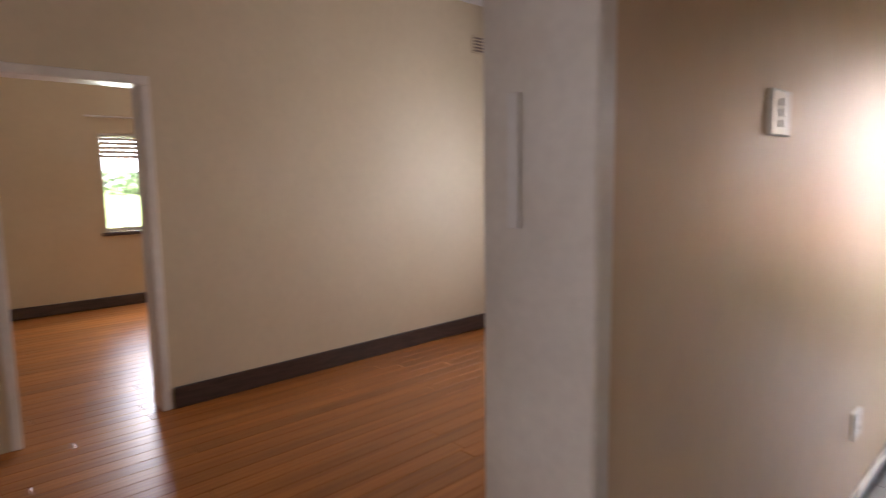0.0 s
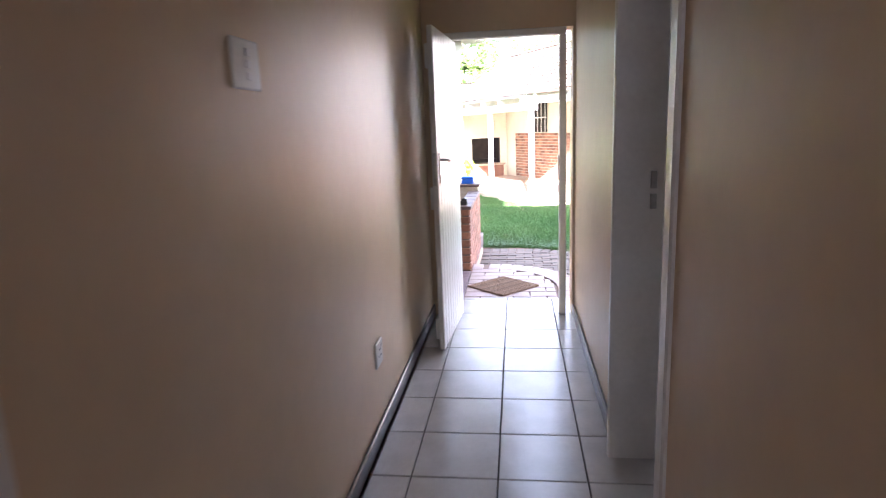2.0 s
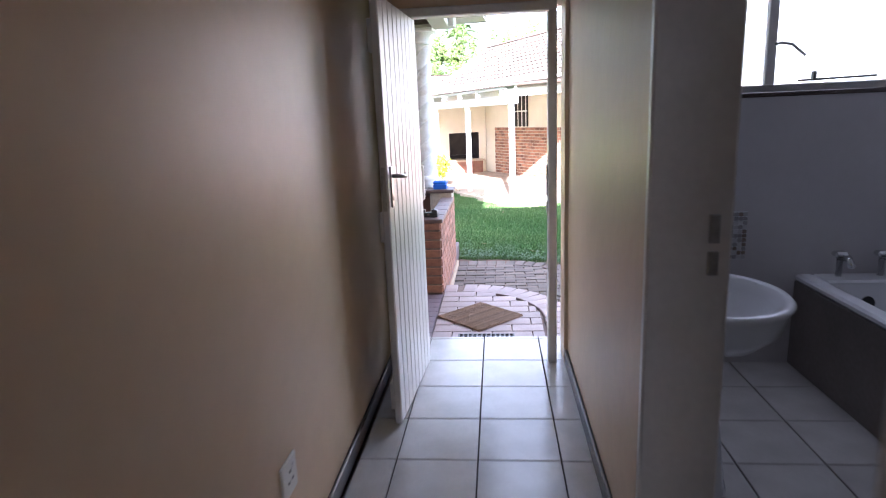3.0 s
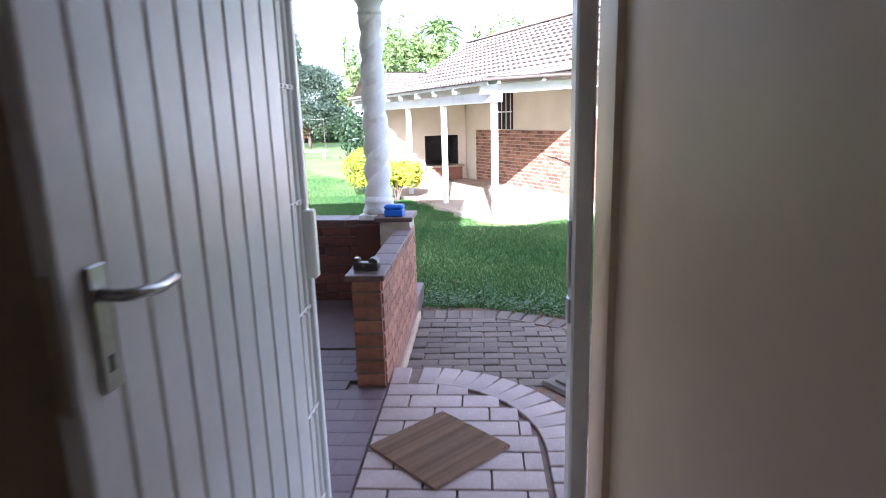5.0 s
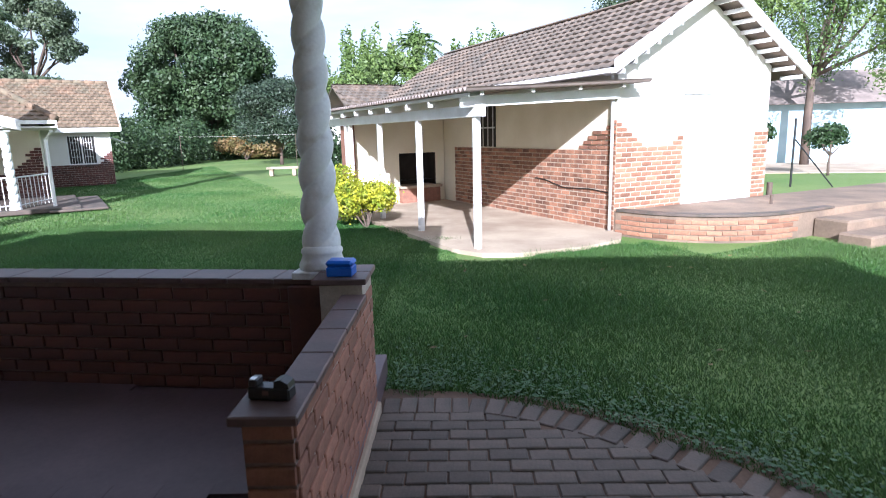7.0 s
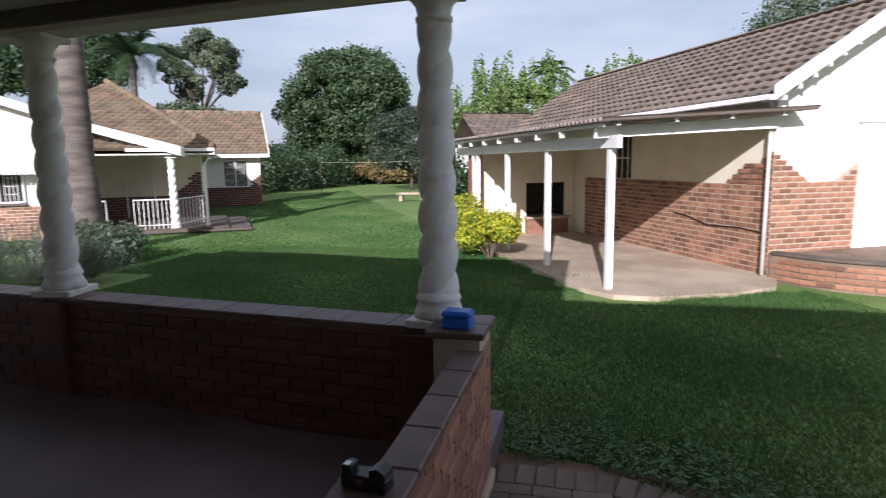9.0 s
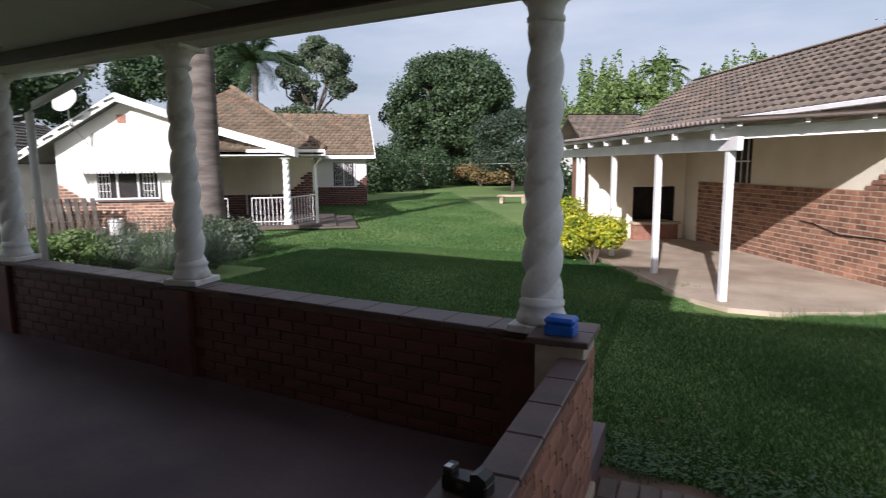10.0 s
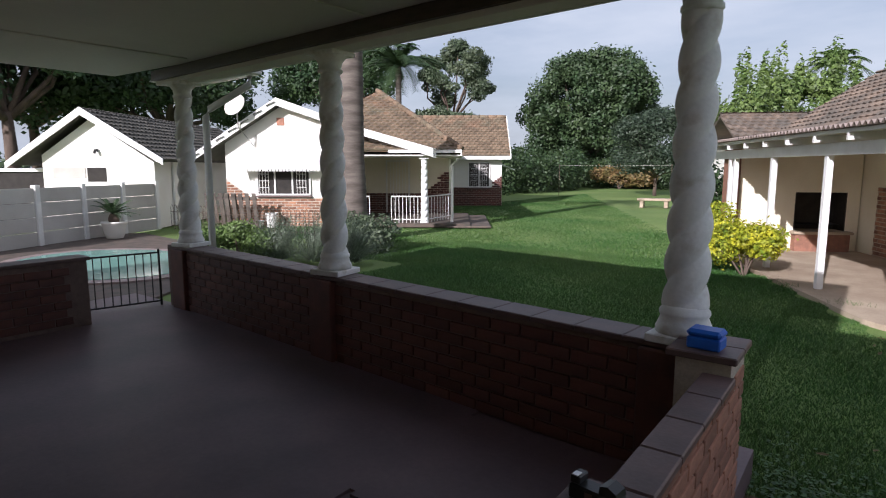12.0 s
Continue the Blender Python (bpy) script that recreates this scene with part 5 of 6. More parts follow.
# white pot and box by the cottage wall
for dx, hh in ((1.45, 0.42), (1.0, 0.2)):
    wb = thing("white_tub", "white plastic tub against the cottage wall", "tub", HM @ pose(dx, -0.35, 0))
    part("tub", Build().turned([(0.15, 0), (0.18, hh * 0.5), (0.2, hh), (0.18, hh), (0.16, hh * 0.6)], 18), M_WHITE, wb)

# far buildings
fh = thing("far_house", "low distant building with a brown roof", "house", pose(-24.7, 62, LAWN, 0, 0, 10))
part("wall", Build().box(-1.3, 0, 0, 1.3, 4, 1.55), M_EXTWHITE, fh)
part("roof", Build().prism([(-0.4, 1.55), (4.4, 1.55), (2.0, 2.15)], -1.6, 1.6, "x"), M_ROOF, fh)
nh = thing("neighbour_house", "pale blue neighbouring house with a carport", "house", pose(15.5, 33, LAWN, 0, 0, -14))
part("wall", Build().box(0, 0, 0, 9, 5, 2.6), surf("pale_blue_paint", (0.42, 0.55, 0.62), (0.36, 0.49, 0.56), 0.7, 2, 30, 0.2), nh, "pale blue painted wall")
part("roof", Build().prism([(-0.6, 2.6), (5.6, 2.6), (2.5, 4.2)], -3.0, 9.5, "x"), M_CORR, nh)
for x in (-2.7, -0.4):
    part("post", Build().box(x, -0.4, 0, x + 0.12, -0.28, 2.5), M_WHITE, nh, "white carport post")
car = thing("parked_car", "dark grey parked car under a carport", "car", pose(13.9, 34.5, LAWN, 0, 0, -14))
M_CAR = surf("dark_car_paint", (0.05, 0.045, 0.045), (0.06, 0.055, 0.055), 0.25, 5, 50, 0, mottle=0.03)
part("body", Build().prism([(-1.9, 0.3), (1.9, 0.3), (2.0, 0.7), (1.2, 0.9), (0.6, 1.42), (-1.2, 1.45), (-1.85, 0.95), (-2.0, 0.6)], -0.8, 0.8, "y"), M_CAR, car)
part("window", Build().prism([(-1.1, 0.95), (0.95, 0.95), (0.5, 1.35), (-1.05, 1.37)], -0.81, 0.81, "y"), M_GLASS, car)
for x in (-1.25, 1.25):
    for y in (-0.72, 0.72):
        part("wheel", Build().at(pose(x, y, 0.3, 90)).turned([(0.2, -0.1), (0.3, -0.09), (0.3, 0.09), (0.2, 0.1)], 18), M_BLACK, car)
setting("road", Build().prism([(9, 27.5), (40, 22), (42, 29), (9.5, 33.5)], LAWN - 0.1, LAWN + 0.01), M_CONC, "grey driveway")
lp = thing("leaning_post", "dark leaning clothes-line post with a stay", "post", pose(10.9, 21.8, LAWN))
part("post", Build().tube([(0, 0, 0), (0, 0, 1.9)], 0.03, 8), M_BLACK, lp)
part("stay", Build().tube([(0, 0, 1.35), (1.0, -0.3, 0)], 0.02, 6), M_BLACK, lp)
st = thing("short_post", "short wooden bollard in the grass", "post", pose(8.35, 18.0, LAWN))
part("post", Build().tube([(0, 0, 0), (0, 0, 0.5)], 0.06, 10), M_TRUNK, st)
bn = thing("garden_bench", "low stone garden bench at the lawn's edge", "bench", pose(-6.4, 31.5, LAWN, 0, 0, 10))
part("seat", Build().box(-0.7, -0.25, 0.3, 0.7, 0.25, 0.4, 0.02), M_CONC, bn)
for x in (-0.5, 0.5):
    part("leg", Build().box(x - 0.08, -0.2, 0, x + 0.08, 0.2, 0.3, 0.01), M_CONC, bn)

# ---- interior things ----


def switch_plate(name, label, x, y, z, w, h, kind):
    root = thing(name, label, name.replace("_", " "), pose(x, y, z))
    part("plate", Build().box(0, -w / 2, -h / 2, 0.011, w / 2, h / 2, 0.004), M_PLASTIC, root)
    if kind == "switch":
        for zz in (-0.028, 0.0, 0.028):
            part("rocker", Build().box(0.011, -0.012, zz - 0.01, 0.016, 0.012, zz + 0.01, 0.002), M_WHITE, root)
    else:
        for yy, zz in ((0.0, 0.02), (-0.016, -0.012), (0.016, -0.012)):
            part("pin_hole", Build().at(pose(0.0115, yy, zz, 0, 90, 0)).turned([(0.006, 0), (0.006, 0.0012)], 10), M_BLACK, root)
        part("rocker", Build().box(0.011, 0.018, 0.02, 0.015, 0.034, 0.04, 0.002), M_WHITE, root)
    return root


switch_plate("light_switch", "cream plastic three-way light switch plate", 0.80, 1.975, 1.605, 0.145, 0.12, "switch")
switch_plate("power_socket", "cream plastic power socket low on the wall", 0.80, 3.09, 0.41, 0.12, 0.12, "socket")
vent = thing("air_vent", "brown louvred air vent high on the wall", "air vent", pose(-2.498, 4.35, 2.66))
part("frame", Build().box(0, -0.12, -0.08, 0.012, 0.12, 0.08, 0.003), M_ROOMWALL, vent)
for i in range(5):
    part("slat", Build().box(0.012, -0.105, -0.066 + i * 0.028, 0.02, 0.105, -0.05 + i * 0.028, 0.003), M_CORR, vent)
setting("cornice", Build().prism([(-2.50, CEIL), (-2.50, CEIL - 0.09), (-2.485, CEIL - 0.09), (-2.41, CEIL - 0.015), (-2.41, CEIL)], -2.0, NW0, "y"), M_CEIL, "white plaster cornice")

# bedroom window with blind and rail
bw = tagged(new("window_1"), "white framed bedroom window with a half-raised blind", kind="structure")
for y0, y1, z0, z1 in ((2.05, 2.09, 0.88, 2.02), (3.26, 3.3, 0.88, 2.02), (2.05, 3.3, 0.88, 0.92), (2.05, 3.3, 1.98, 2.02), (2.66, 2.70, 0.92, 1.98)):
    part("window_frame", Build().box(-6.46, y0, z0, -6.42, y1, z1, 0.004), M_WHITE, bw)
pn = part("pane", Build().box(-6.445, 2.09, 0.92, -6.44, 3.26, 1.98), M_GLASS, bw)
pn.visible_shadow = False
part("window_sill", Build().box(-6.3, 2.0, 0.84, -6.25, 3.35, 0.88, 0.004), M_SKIRT, bw)
bl = thing("window_blind", "white slatted blind bunched at the top of the window", "blind", pose(-6.33, 2.07, 0))
for i in range(6):
    part("slat", Build().box(-0.01, 0, 1.74 + i * 0.05, 0.012, 1.2, 1.77 + i * 0.05, 0.003), M_BLIND, bl)
cr = thing("curtain_rail", "thin white curtain rail above the window", "curtain rail", pose(-6.25, 1.9, 2.2))
part("rail", Build().tube([(0, 0, 0), (0, 1.6, 0)], 0.012, 8), M_WHITE, cr)
for y in (0.1, 1.5):
    part("bracket", Build().box(-0.05, y - 0.01, -0.012, 0.0, y + 0.01, 0.012), M_WHITE, cr)

# rear windows with closed blinds, unseen, added as a place for fill lamps
for x0, x1, z0, z1 in ((-1.9, -0.3, 0.95, 2.05), (0.95, 1.70, 1.0, 2.05)):
    rb = tagged(new("added_rear_window"), "unseen rear window with a closed white blind, added for fill light", kind="structure")
    for a, c, d, e in ((x0, x0 + 0.04, z0, z1), (x1 - 0.04, x1, z0, z1), (x0 + 0.04, x1 - 0.04, z0, z0 + 0.04), (x0 + 0.04, x1 - 0.04, z1 - 0.04, z1)):
        part("window_frame", Build().box(a, -2.12, d, c, -2.08, e, 0.004), M_WHITE, rb)
    for i in range(int((z1 - z0 - 0.08) / 0.05) + 1):
        part("slat", Build().box(x0 + 0.04, -2.075, z0 + 0.04 + i * 0.05, x1 - 0.04, -2.07, min(z0 + 0.092 + i * 0.05, z1 - 0.04)), M_BLIND, rb)

# unseen room windows keep their light
for nm, x0, x1, z0, z1, y in (("window_2", -1.7, -0.1, 0.95, 2.1, 5.02),):
    root = tagged(new(nm), "white framed window", kind="structure")
    for a, c, d, e in ((x0, x0 + 0.04, z0, z1), (x1 - 0.04, x1, z0, z1), (x0 + 0.04, x1 - 0.04, z0, z0 + 0.04), (x0 + 0.04, x1 - 0.04, z1 - 0.04, z1)):
        part("window_frame", Build().box(a, y - 0.02, d, c, y + 0.02, e, 0.004), M_WHITE, root)
    pn = part("pane", Build().box(x0 + 0.04, y - 0.003, z0 + 0.04, x1 - 0.04, y + 0.003, z1 - 0.04), M_GLASS, root)
    pn.visible_shadow = False

# bathroom
w3 = tagged(new("window_4"), "white steel bathroom window with frosted glass", kind="structure")
for a, c, d, e in ((2.66, 2.695, 1.55, 2.38), (3.585, 3.62, 1.55, 2.38), (2.695, 3.585, 1.55, 1.59), (2.695, 3.585, 2.34, 2.38), (2.94, 2.99, 1.59, 2.34)):
    part("window_frame", Build().box(a, 4.97, d, c, 5.02, e, 0.004), M_WHITE, w3)
for a, c in ((2.695, 2.94), (2.99, 3.585)):
    pn = part("pane", Build().box(a, 4.99, 1.59, c, 4.996, 2.34), M_FROST, w3)
    pn.visible_shadow = False
part("window_sill", Build().box(2.64, 4.89, 1.525, 3.64, 4.97, 1.55, 0.003), M_SKIRT, w3, "dark sill")
part("latch_handle", Build().tube([(2.98, 4.96, 1.80), (2.98, 4.90, 1.80), (3.03, 4.89, 1.79), (3.10, 4.89, 1.73)], 0.008, 8), M_BLACK, w3, "black window latch", True)
part("stay", Build().tube([(3.1, 4.95, 1.605), (3.5, 4.95, 1.615)], 0.006, 6).box(3.17, 4.93, 1.6, 3.19, 4.96, 1.65, 0.003), M_BLACK, w3, "black window stay")

basin = thing("wash_basin", "white porcelain pedestal wash basin", "basin", pose(2.032, 3.70, 0))
part("bowl", Build().at(Matrix.Translation((0.24, 0, 0)) @ Matrix.Diagonal((1.02, 1.22, 1, 1))).turned([(0.08, 0.60), (0.16, 0.63), (0.225, 0.70), (0.25, 0.78), (0.26, 0.80), (0.25, 0.81), (0.225, 0.805), (0.20, 0.77), (0.15, 0.70), (0.05, 0.67), (0.02, 0.668)], 36), M_PORC, basin, smooth=True)
part("back_ledge", Build().box(0.0, -0.24, 0.72, 0.1, 0.24, 0.81, 0.015), M_PORC, basin)
part("pedestal", Build().at(Matrix.Translation((0.2, 0, 0))).turned([(0.13, 0), (0.12, 0.04), (0.09, 0.3), (0.085, 0.5), (0.11, 0.64)], 24), M_PORC, basin, smooth=True)
for y in (-0.12, 0.12):
    tp = part("tap", Build().tube([(0.05, y, 0.81), (0.05, y, 0.89), (0.1, y * 0.9, 0.9), (0.12, y * 0.85, 0.87)], 0.012, 8), M_CHROME, basin, "chrome tap", True)
    part("tap_head", Build().box(0.03, y - 0.025, 0.9, 0.07, y + 0.025, 0.925, 0.008), M_CHROME, tp)
splash = thing("mosaic_splashback", "small grey and white mosaic tile splashback", "splashback", pose(2.63, NW0 - 0.012, -0.23, 0, 0, -90))
M_MOS = [surf("mosaic_" + n, c, c, 0.2, 10, 60, 0, rnd=0.15, mottle=0.05) for n, c in (("white", (0.6, 0.6, 0.6)), ("grey", (0.36, 0.35, 0.35)), ("brown", (0.25, 0.20, 0.17)))]
ME_MOS = [box_mesh("mosaic_tile", 0.008, 0.021, 0.021, m, 0.002) for m in M_MOS]
part("backing", Build().box(0, -0.24, 0.86, 0.003, 0.24, 1.14), M_PORC, splash)
rg = random.Random(4)
for i in range(20):
    for k in range(11):
        o = new("mosaic_tile", rg.choice(ME_MOS))
        o.parent = splash
        o.matrix_local = pose(0.005, -0.228 + i * 0.024, 0.875 + k * 0.0245)

tub = thing("bathtub", "white built-in bathtub with tiled side panel", "bathtub", pose(3.15, 3.235, 0))
part("panel", Build().box(0.0, 0, 0, 0.03, 1.66, 0.50, 0.004), surf("brown_panel_tile", (0.22, 0.19, 0.17), (0.17, 0.15, 0.135), 0.35, 3, 40, 0.1), tub, "grey-brown tiled side panel")
b = Build().box(0.0, 0, 0.50, 0.09, 1.66, 0.54, 0.012).box(0.72, 0, 0.50, 0.85, 1.66, 0.54, 0.012).box(0.09, 0, 0.50, 0.72, 0.1, 0.54, 0.012).box(0.09, 1.5, 0.50, 0.72, 1.66, 0.54, 0.012)
part("rim", b, M_PORC, tub)
b = Build().add([(0.09, 0.1, 0.52), (0.72, 0.1, 0.52), (0.72, 1.5, 0.52), (0.09, 1.5, 0.52), (0.16, 0.25, 0.15), (0.65, 0.25, 0.15), (0.65, 1.42, 0.15), (0.16, 1.42, 0.15)], [[0, 1, 5, 4], [1, 2, 6, 5], [2, 3, 7, 6], [3, 0, 4, 7], [4, 5, 6, 7]])
part("basin", b, M_PORC, tub)
part("overflow", Build().at(pose(0.3, 1.485, 0.42, 75)).turned([(0.035, 0), (0.035, 0.012)], 16), M_BLACK, tub, "round overflow grille")
for x in (0.2, 0.42):
    tp = part("tap", Build().tube([(x, 1.6, 0.54), (x, 1.6, 0.64), (x, 1.52, 0.66), (x, 1.48, 0.62)], 0.018, 8), M_CHROME, tub, "chrome bath tap", True)
    part("tap_head", Build().box(x - 0.035, 1.57, 0.65, x + 0.035, 1.63, 0.68, 0.01), M_CHROME, tp)

# ---- clover along the edge of the paving ----
r = np.random.RandomState(16)
n = 2600
cx = r.uniform(0.98, 3.9, n)
edge = np.where(cx < 1.5, 8.6, np.where(cx < 3.3, 8.52 - 0.48 * np.maximum(cx - 1.5, 0) ** 1.7, 7.1 - 1.2 * (cx - 3.3)))
cy = edge + 0.04 + np.abs(r.normal(0, 0.42, n)) * (0.6 + 0.6 * np.sin(cx * 5.0) ** 2)
cz = LAWN + r.uniform(0.015, 0.06, n)
v, f = [], []
for k in range(n):
    a, q = r.uniform(0, math.tau), r.uniform(0.008, 0.015)
    ux, uy = math.cos(a) * q, math.sin(a) * q
    tz = r.uniform(-0.4, 0.4) * q
    v += [(cx[k] - ux, cy[k] - uy, cz[k] - tz), (cx[k] + uy, cy[k] - ux, cz[k]), (cx[k] + ux, cy[k] + uy, cz[k] + tz), (cx[k] - uy, cy[k] + ux, cz[k])]
    f.append([4 * k, 4 * k + 1, 4 * k + 2, 4 * k + 3])
clover = Build().add(v, f)
tagged(new("clover", clover.mesh("clover", leafy("clover_leaf", (0.07, 0.135, 0.05), (0.05, 0.115, 0.034), 3.0))), "pale green clover along the edge of the paving", "clover", kind="stuff")

# ---- loose leaves on the lawn ----
rg = random.Random(77)
for i in range(26):
    lf = thing("fallen_leaf", "dry pale leaf lying on the lawn", "leaf", pose(rg.uniform(1.2, 5.5), rg.uniform(8.8, 13), LAWN + 0.035, rg.uniform(-15, 15), rg.uniform(-15, 15), rg.uniform(0, 360)), "fallen leaves")
    part("blade", Build().add([(-0.045, 0, 0), (-0.01, -0.018, 0.004), (0.04, 0, 0.01), (-0.01, 0.018, 0.006), (-0.01, 0, -0.003)], [[0, 1, 4], [1, 2, 4], [2, 3, 4], [3, 0, 4]]), M_DRY, lf)

# ---- grass ----


def grass(name, count, x0, x1, y0, y1, h, w, seed):
    r = np.random.RandomState(seed)
    x, y = r.uniform(x0, x1, count), y0 + (y1 - y0) * r.rand(count) ** 1.25
    edge = np.where(x < 1.5, 8.6, np.where(x < 3.3, 8.52 - 0.48 * np.maximum(x - 1.5, 0) ** 1.7, 7.1 - 1.2 * (x - 3.3)))
    gx = (x - 4.1) * 0.88 + (y - 14.7) * 0.475
    gy = -(x - 4.1) * 0.475 + (y - 14.7) * 0.88
    ok = (y > edge + 0.02 + 0.05 * np.sin(x * 9)) & ~((gx > -3.0 + 0.1 * np.sin(gy * 7)) & (gx < 0.1) & (gy > -0.7 + 0.1 * np.sin(gx * 6))) & ~((gx > -0.05) & (gy > -1.9)) & ~((gx > 2.1) & (gx < 4.5) & (gy > -2.9))
    ok &= ~((x < 0.98) & (y < 8.7 - 0.095 * (x - 0.7))) & ~((x < -5.6) & (y < 13.6))
    x, y = x[ok], y[ok]
    n = len(x)
    a = r.uniform(0, math.tau, n)
    hh = h * (0.5 + 0.8 * r.rand(n)) * (0.8 + 0.35 * np.sin(x * 1.7 + y * 0.9) * np.sin(y * 1.3))
    dx, dy = np.cos(a) * w, np.sin(a) * w
    lx, ly = r.normal(0, 0.5, n) * hh, r.normal(0, 0.5, n) * hh
    z = np.full(n, LAWN - 0.02)
    v = np.stack([np.stack([x - dx, y - dy, z], 1), np.stack([x + dx, y + dy, z], 1), np.stack([x + lx, y + ly, z + hh], 1)], 1).reshape(-1, 3)
    me = bpy.data.meshes.new(name)
    me.vertices.add(3 * n)
    me.vertices.foreach_set("co", v.ravel())
    me.loops.add(3 * n)
    me.loops.foreach_set("vertex_index", np.arange(3 * n))
    me.polygons.add(n)
    me.polygons.foreach_set("loop_start", np.arange(0, 3 * n, 3))
    me.update()
    me.validate()
    me.materials.append(M_GRASS)
    tagged(new(name, me), "short green grass blades of the lawn", "grass", kind="stuff")


grass("grass", 330000, 0.6, 9.0, 7.0, 14.0, 0.055, 0.004, 1)
grass("grass", 300000, -7.0, 0.7, 8.6, 17.0, 0.055, 0.0045, 2)
grass("grass", 60000, 0.6, 3.0, 13.5, 17.0, 0.055, 0.005, 4)
grass("grass", 240000, -14.0, 0.5, 15.0, 46.0, 0.05, 0.010, 3)

rg = random.Random(9)
for i, (x, y) in enumerate(((2.6, 13.0), (3.3, 13.3), (4.0, 13.75), (4.6, 13.4), (1.2, 14.3), (0.45, 15.2))):
    tuft = thing("grass_tuft", "taller grass tuft at the edge of the concrete", "grass", pose(x, y, LAWN), "grass tufts")
    b = Build()
    for k in range(70):
        a, ln = rg.uniform(0, math.tau), rg.uniform(0.06, 0.16)
        o = Vector((rg.gauss(0, 0.12), rg.gauss(0, 0.07), -0.02))
        b.add([o, o + Vector((0.008, 0.003, 0)), o + Vector((math.cos(a) * ln * 0.6, math.sin(a) * ln * 0.6, ln))], [[0, 1, 2]])
    part("tuft", b, M_GRASS, tuft)

# ---- bricks, tiles, boards, pavers ----
outer = brick_spots((0.962, 6.62), 90, 1.74, -0.24, 0.58) + [pose(0.876, 6.618, -0.24 + (r + 0.5) * BR_Z) @ Matrix.Diagonal((0.78, 1, 1, 1)) for r in range(2, 10)] + brick_spots((0.963, 8.06), 90, 0.32, 0.61, 0.67) + brick_spots((0.72, 8.05), 0, 0.24, 0.60, 0.67)
pieces("brick", ME_WBRICK, outer, low)
# veranda-side faces: brick colour lowered to carry the shade there
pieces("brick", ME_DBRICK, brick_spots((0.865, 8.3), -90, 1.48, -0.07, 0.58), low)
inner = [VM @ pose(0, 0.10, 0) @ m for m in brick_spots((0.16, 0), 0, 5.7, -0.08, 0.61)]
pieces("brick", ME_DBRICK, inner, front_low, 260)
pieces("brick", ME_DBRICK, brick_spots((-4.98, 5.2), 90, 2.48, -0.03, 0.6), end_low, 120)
sp = brick_spots((0, -0.0), 0, 1.54, -0.24, 1.7, lambda u, z: z < front_line(u)) + brick_spots((3.42, 0), 0, 0.4, 0.12, 1.42)
pieces("brick", ME_FBRICK, sp, gar, 300)
sp = brick_spots((0.0, 0.0), 90, 5.6, -0.2, 1.7, lambda u, z: z < side_line(u))
pieces("brick_side", ME_FBRICK, sp, gar, 0)
sp = brick_spots((0, -0.012), 0, 3.4, 0, 1.4, lambda u, z: z < (0.85 if u > 0.75 else 1.4 - 0.083 * int(u / 0.11)))
pieces("brick_front", ME_FBRICK, sp, hs, 0)
sp = brick_spots((6.612, 3.8), 90, 5.7, 0, 0.85) + brick_spots((6.6, 9.488), 0, 2.3, 0, 1.5, lambda u, z: z < 0.8 or z < 0.8 + (u - 1.75) * 1.2) + brick_spots((3.4, 3.588), 0, 3.2, 0, 1.6, lambda u, z: z < 0.8 or z < 0.8 + (u - 2.3))
pieces("brick_wing", ME_DBRICK, sp, hs, 0)

spots, run = [], 0.1
for p, q in zip(arc, arc[1:]):
    ln = math.hypot(q[0] - p[0], q[1] - p[1])
    while run < ln:
        ux, uy = (q[0] - p[0]) / ln, (q[1] - p[1]) / ln
        for r in range(4):
            k = run + (0.11 if r % 2 else 0.0)
            spots.append(GM @ pose(p[0] + ux * k - uy * -0.004, p[1] + uy * k - ux * 0.004, -0.21 + 0.083 * r, 0, 0, math.degrees(math.atan2(uy, ux))))
        run += 0.225
    run -= ln
pieces("brick", ME_FBRICK, spots, apron, 200)

me_tile = box_mesh("tile", TILE - 0.007, TILE - 0.007, 0.012, M_TILE, 0.002)
spots = []
for i in range(-1, 8):
    for k in range(-6, 14):
        x, y = 0.999 + (i + 0.5) * TILE, 4.207 + (k - 8.5 + 0.0) * TILE
        cx0, cx1 = max(x - TILE / 2, 0.80), min(x + TILE / 2, 4.0)
        cy0, cy1 = y - TILE / 2, min(y + TILE / 2, STEP)
        if cx1 - cx0 > 0.03 and cy1 - cy0 > 0.03 and cy0 > -2.1:
            spots.append(pose((cx0 + cx1) / 2, (cy0 + cy1) / 2, -0.006) @ Matrix.Diagonal(((cx1 - cx0) / TILE, (cy1 - cy0) / TILE, 1, 1)))
pieces("tile", me_tile, spots, tile_floor, 300, (1.4, 3, 0))
me_board = box_mesh("board", 0.106, 1.0, 0.012, M_PLANK, 0.0015)
spots = []
rg = random.Random(12)
x = -6.24
while x < 0.56 + 0.24:
    y = -2.0
    while y < NW0:
        ln = min(rg.uniform(1.6, 3.4), NW0 - y)
        if ln > 0.1:
            spots.append(pose(x, y + ln / 2, -0.006) @ Matrix.Diagonal((1, ln - 0.002, 1, 1)))
        y += ln
    x += 0.108
pieces("board", me_board, spots, board_floor, 300, (0, 1, 0))

# veranda floor tiles
vf = tagged(new("veranda_floor"), "dark red polished veranda floor pavers", kind="structure")
me_v = box_mesh("paver", 0.2335, 0.1175, 0.02, M_VFLOOR, 0.0015)
spots = []
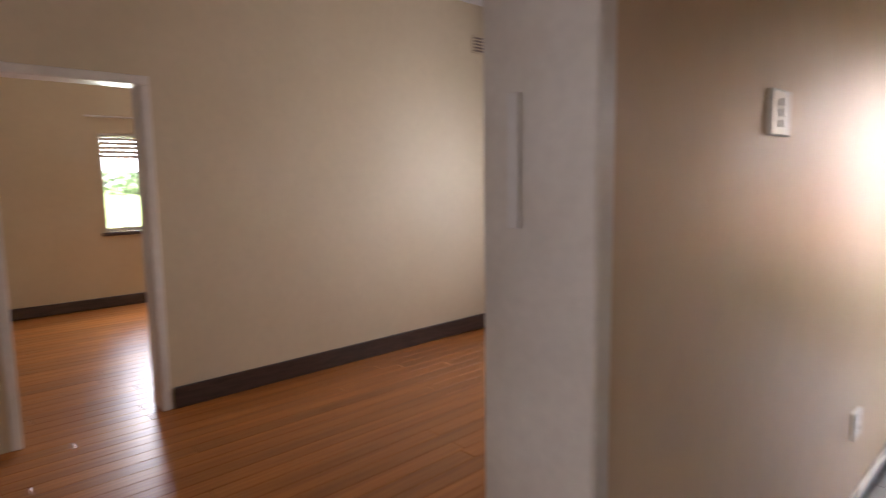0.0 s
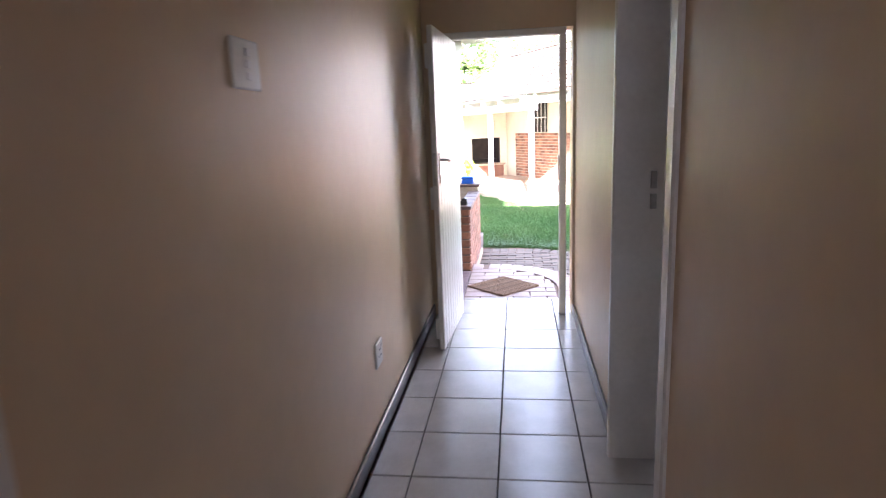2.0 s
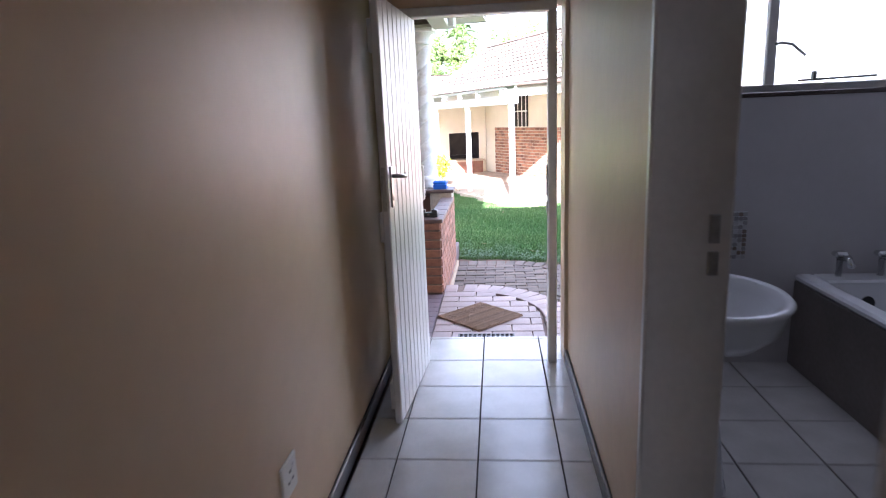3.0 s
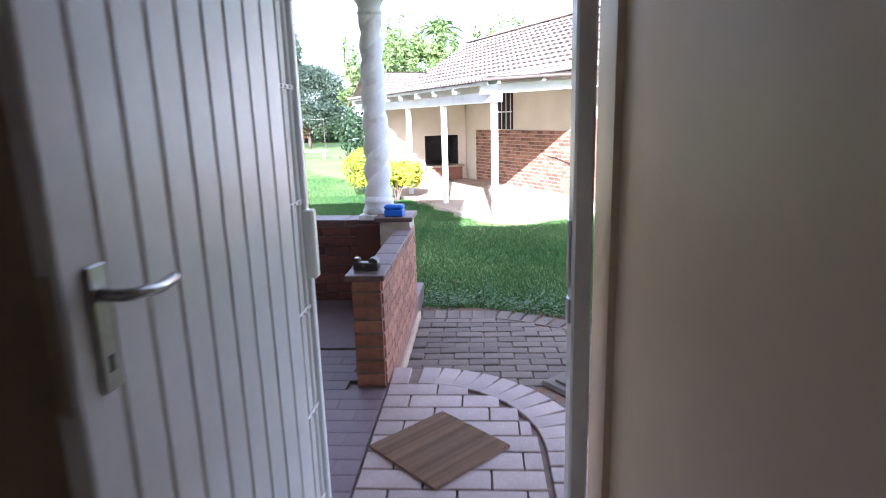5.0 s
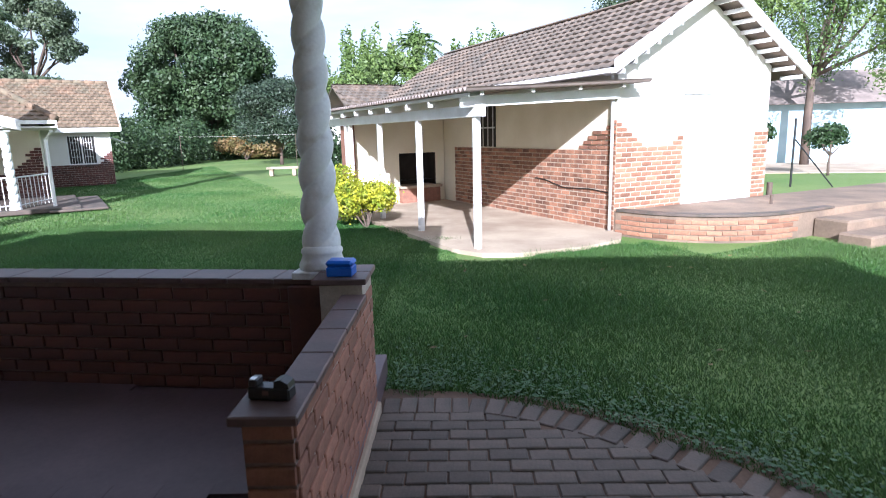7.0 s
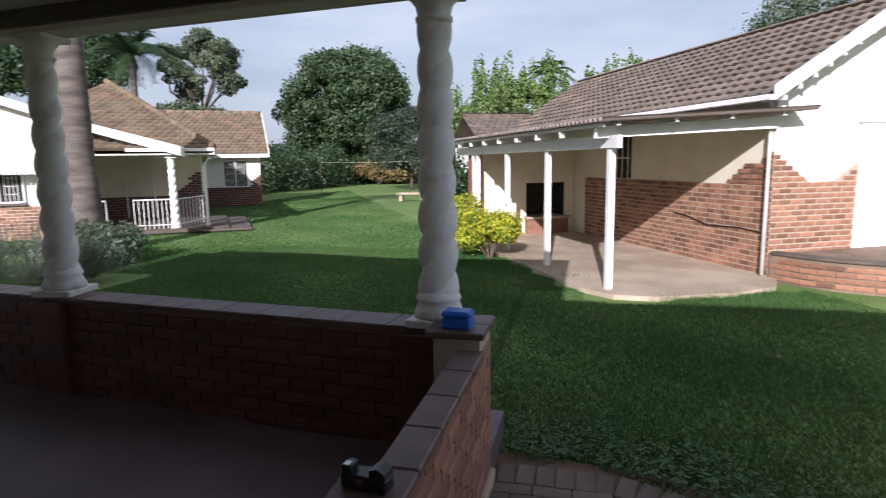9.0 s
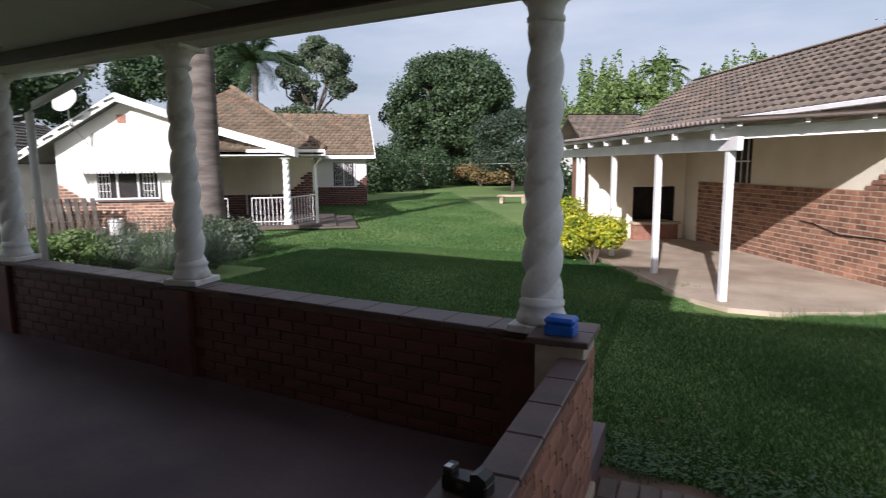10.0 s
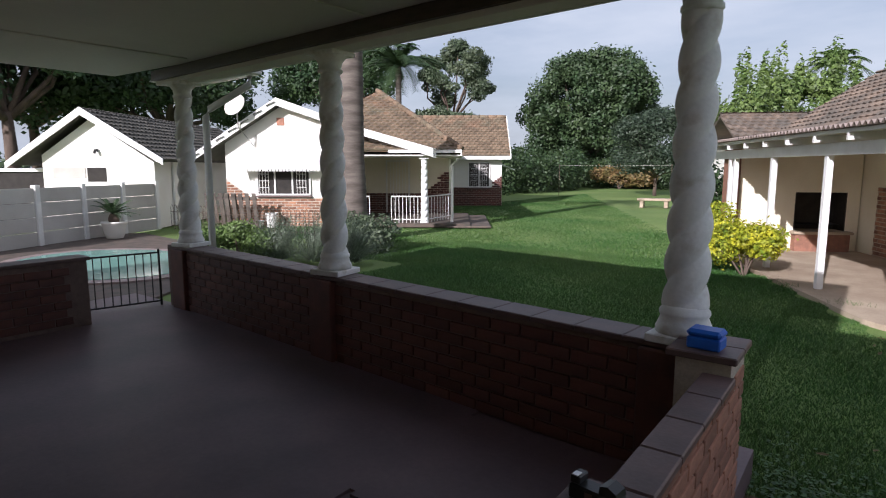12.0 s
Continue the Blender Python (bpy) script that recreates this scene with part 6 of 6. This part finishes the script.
for r in range(31):
    for c in range(29):
        x, y = 0.85 - c * 0.236 - (0.118 if r % 2 else 0), NW1 + 0.06 + r * 0.12
        if x > -0.5 and y < 7.2 - 0.095 * (x - 0.7) and not (x > 0.74 and y > 6.58):
            spots.append(pose(x, y, -0.077))
    if r % 2 and NW1 + 0.06 + r * 0.12 < 6.6:
        spots.append(pose(0.909, NW1 + 0.06 + r * 0.12, -0.077) @ Matrix.Diagonal((0.5, 1, 1, 1)))
pieces("paver", me_v, spots, vf, 300, (1.0, 6.0, 0))

setting("veranda_screed", Build().box(-6.0, NW1, -0.1, -0.6, 8.75, -0.068).box(-0.6, 7.2, -0.1, 0.85, 8.3, -0.068), M_VFLOOR, "smooth dark polished veranda floor")

# doorstep pavers and their curved border
ls = tagged(new("landing"), "purple-brown brick doorstep with a curved soldier course", kind="structure")
me_l = box_mesh("paver", 0.285, 0.137, 0.03, M_LAND, 0.004)
spots = []
for r in range(10):
    y = STEP + 0.07 + r * 0.145
    for c in range(6):
        x = 1.12 + c * 0.295 - (0.147 if r % 2 else 0)
        lim = 1.80 if y < LY else LX + 0.65 * math.sqrt(max(0.0, 1 - ((y - LY) / 0.72) ** 2))
        x0, x1 = max(x - 0.1475, 0.975), min(x + 0.1475, lim)
        if x1 - x0 > 0.05 and y < LY + 0.68:
            spots.append(pose((x0 + x1) / 2, y, -0.084) @ Matrix.Diagonal(((x1 - x0 - 0.008) / 0.285, 1, 1, 1)))
pieces("paver", me_l, spots, ls)
me_s = box_mesh("border_paver", 0.112, 0.232, 0.034, M_LAND, 0.005)
spots = [pose(LX + 0.79 * math.cos(a), LY + 0.83 * math.sin(a), -0.085, 0, 0, math.degrees(a) - 90) for a in (math.pi / 2 * (k + 0.5) / 11 for k in range(11))]
spots += [pose(LX + 0.79, LY - 0.065 - 0.122 * k, -0.085, 0, 0, -90) for k in range(4)]
spots += [pose(1.03, LY + 0.83, -0.085)]
pieces("border_paver", me_s, spots, ls)

# garden paving
gp = tagged(new("paving"), "weathered brown clay paving bricks beside the lawn", kind="structure")
me_p = box_mesh("paver", 0.213, 0.104, 0.05, M_PAVE, 0.006)
spots = []
rg = random.Random(31)


def edge_y(x):
    return 8.42 if x < 1.5 else 8.42 - 0.48 * (x - 1.5) ** 1.7 if x < 3.3 else 7.1 - 1.2 * (x - 3.3)


for r in range(29):
    y = 5.4 + r * 0.11
    for c in range(14):
        x = 1.1 + c * 0.22 - (0.11 if r % 2 else 0)
        if y > edge_y(x) - 0.10 or x > 4.0:
            continue
        if y < LY and x < 2.14 or (x > 0.9 and y >= LY and ((x - LX) / 0.98) ** 2 + ((y - LY) / 1.0) ** 2 < 1):
            continue
        q = (x - 2.32) * math.cos(radians(38)) + (y - 6.98) * math.sin(radians(38)), -(x - 2.32) * math.sin(radians(38)) + (y - 6.98) * math.cos(radians(38))
        if abs(q[0]) < 0.31 and abs(q[1]) < 0.31:
            continue
        spots.append(pose(x, y, -0.276 + rg.uniform(-0.005, 0.005), rg.uniform(-1, 1), rg.uniform(-1, 1), rg.uniform(-1.2, 1.2)))
for k in range(20):
    x = 1.05 + 0.112 * k
    e = math.degrees(math.atan2(edge_y(x + 0.05) - edge_y(x - 0.05), 0.1))
    spots.append(pose(x, edge_y(x), -0.274 + rg.uniform(-0.005, 0.005), 0, 0, e + 90 + rg.uniform(-2, 2)))
pieces("paver", me_p, spots, gp, 300, (1.5, 7, 0))
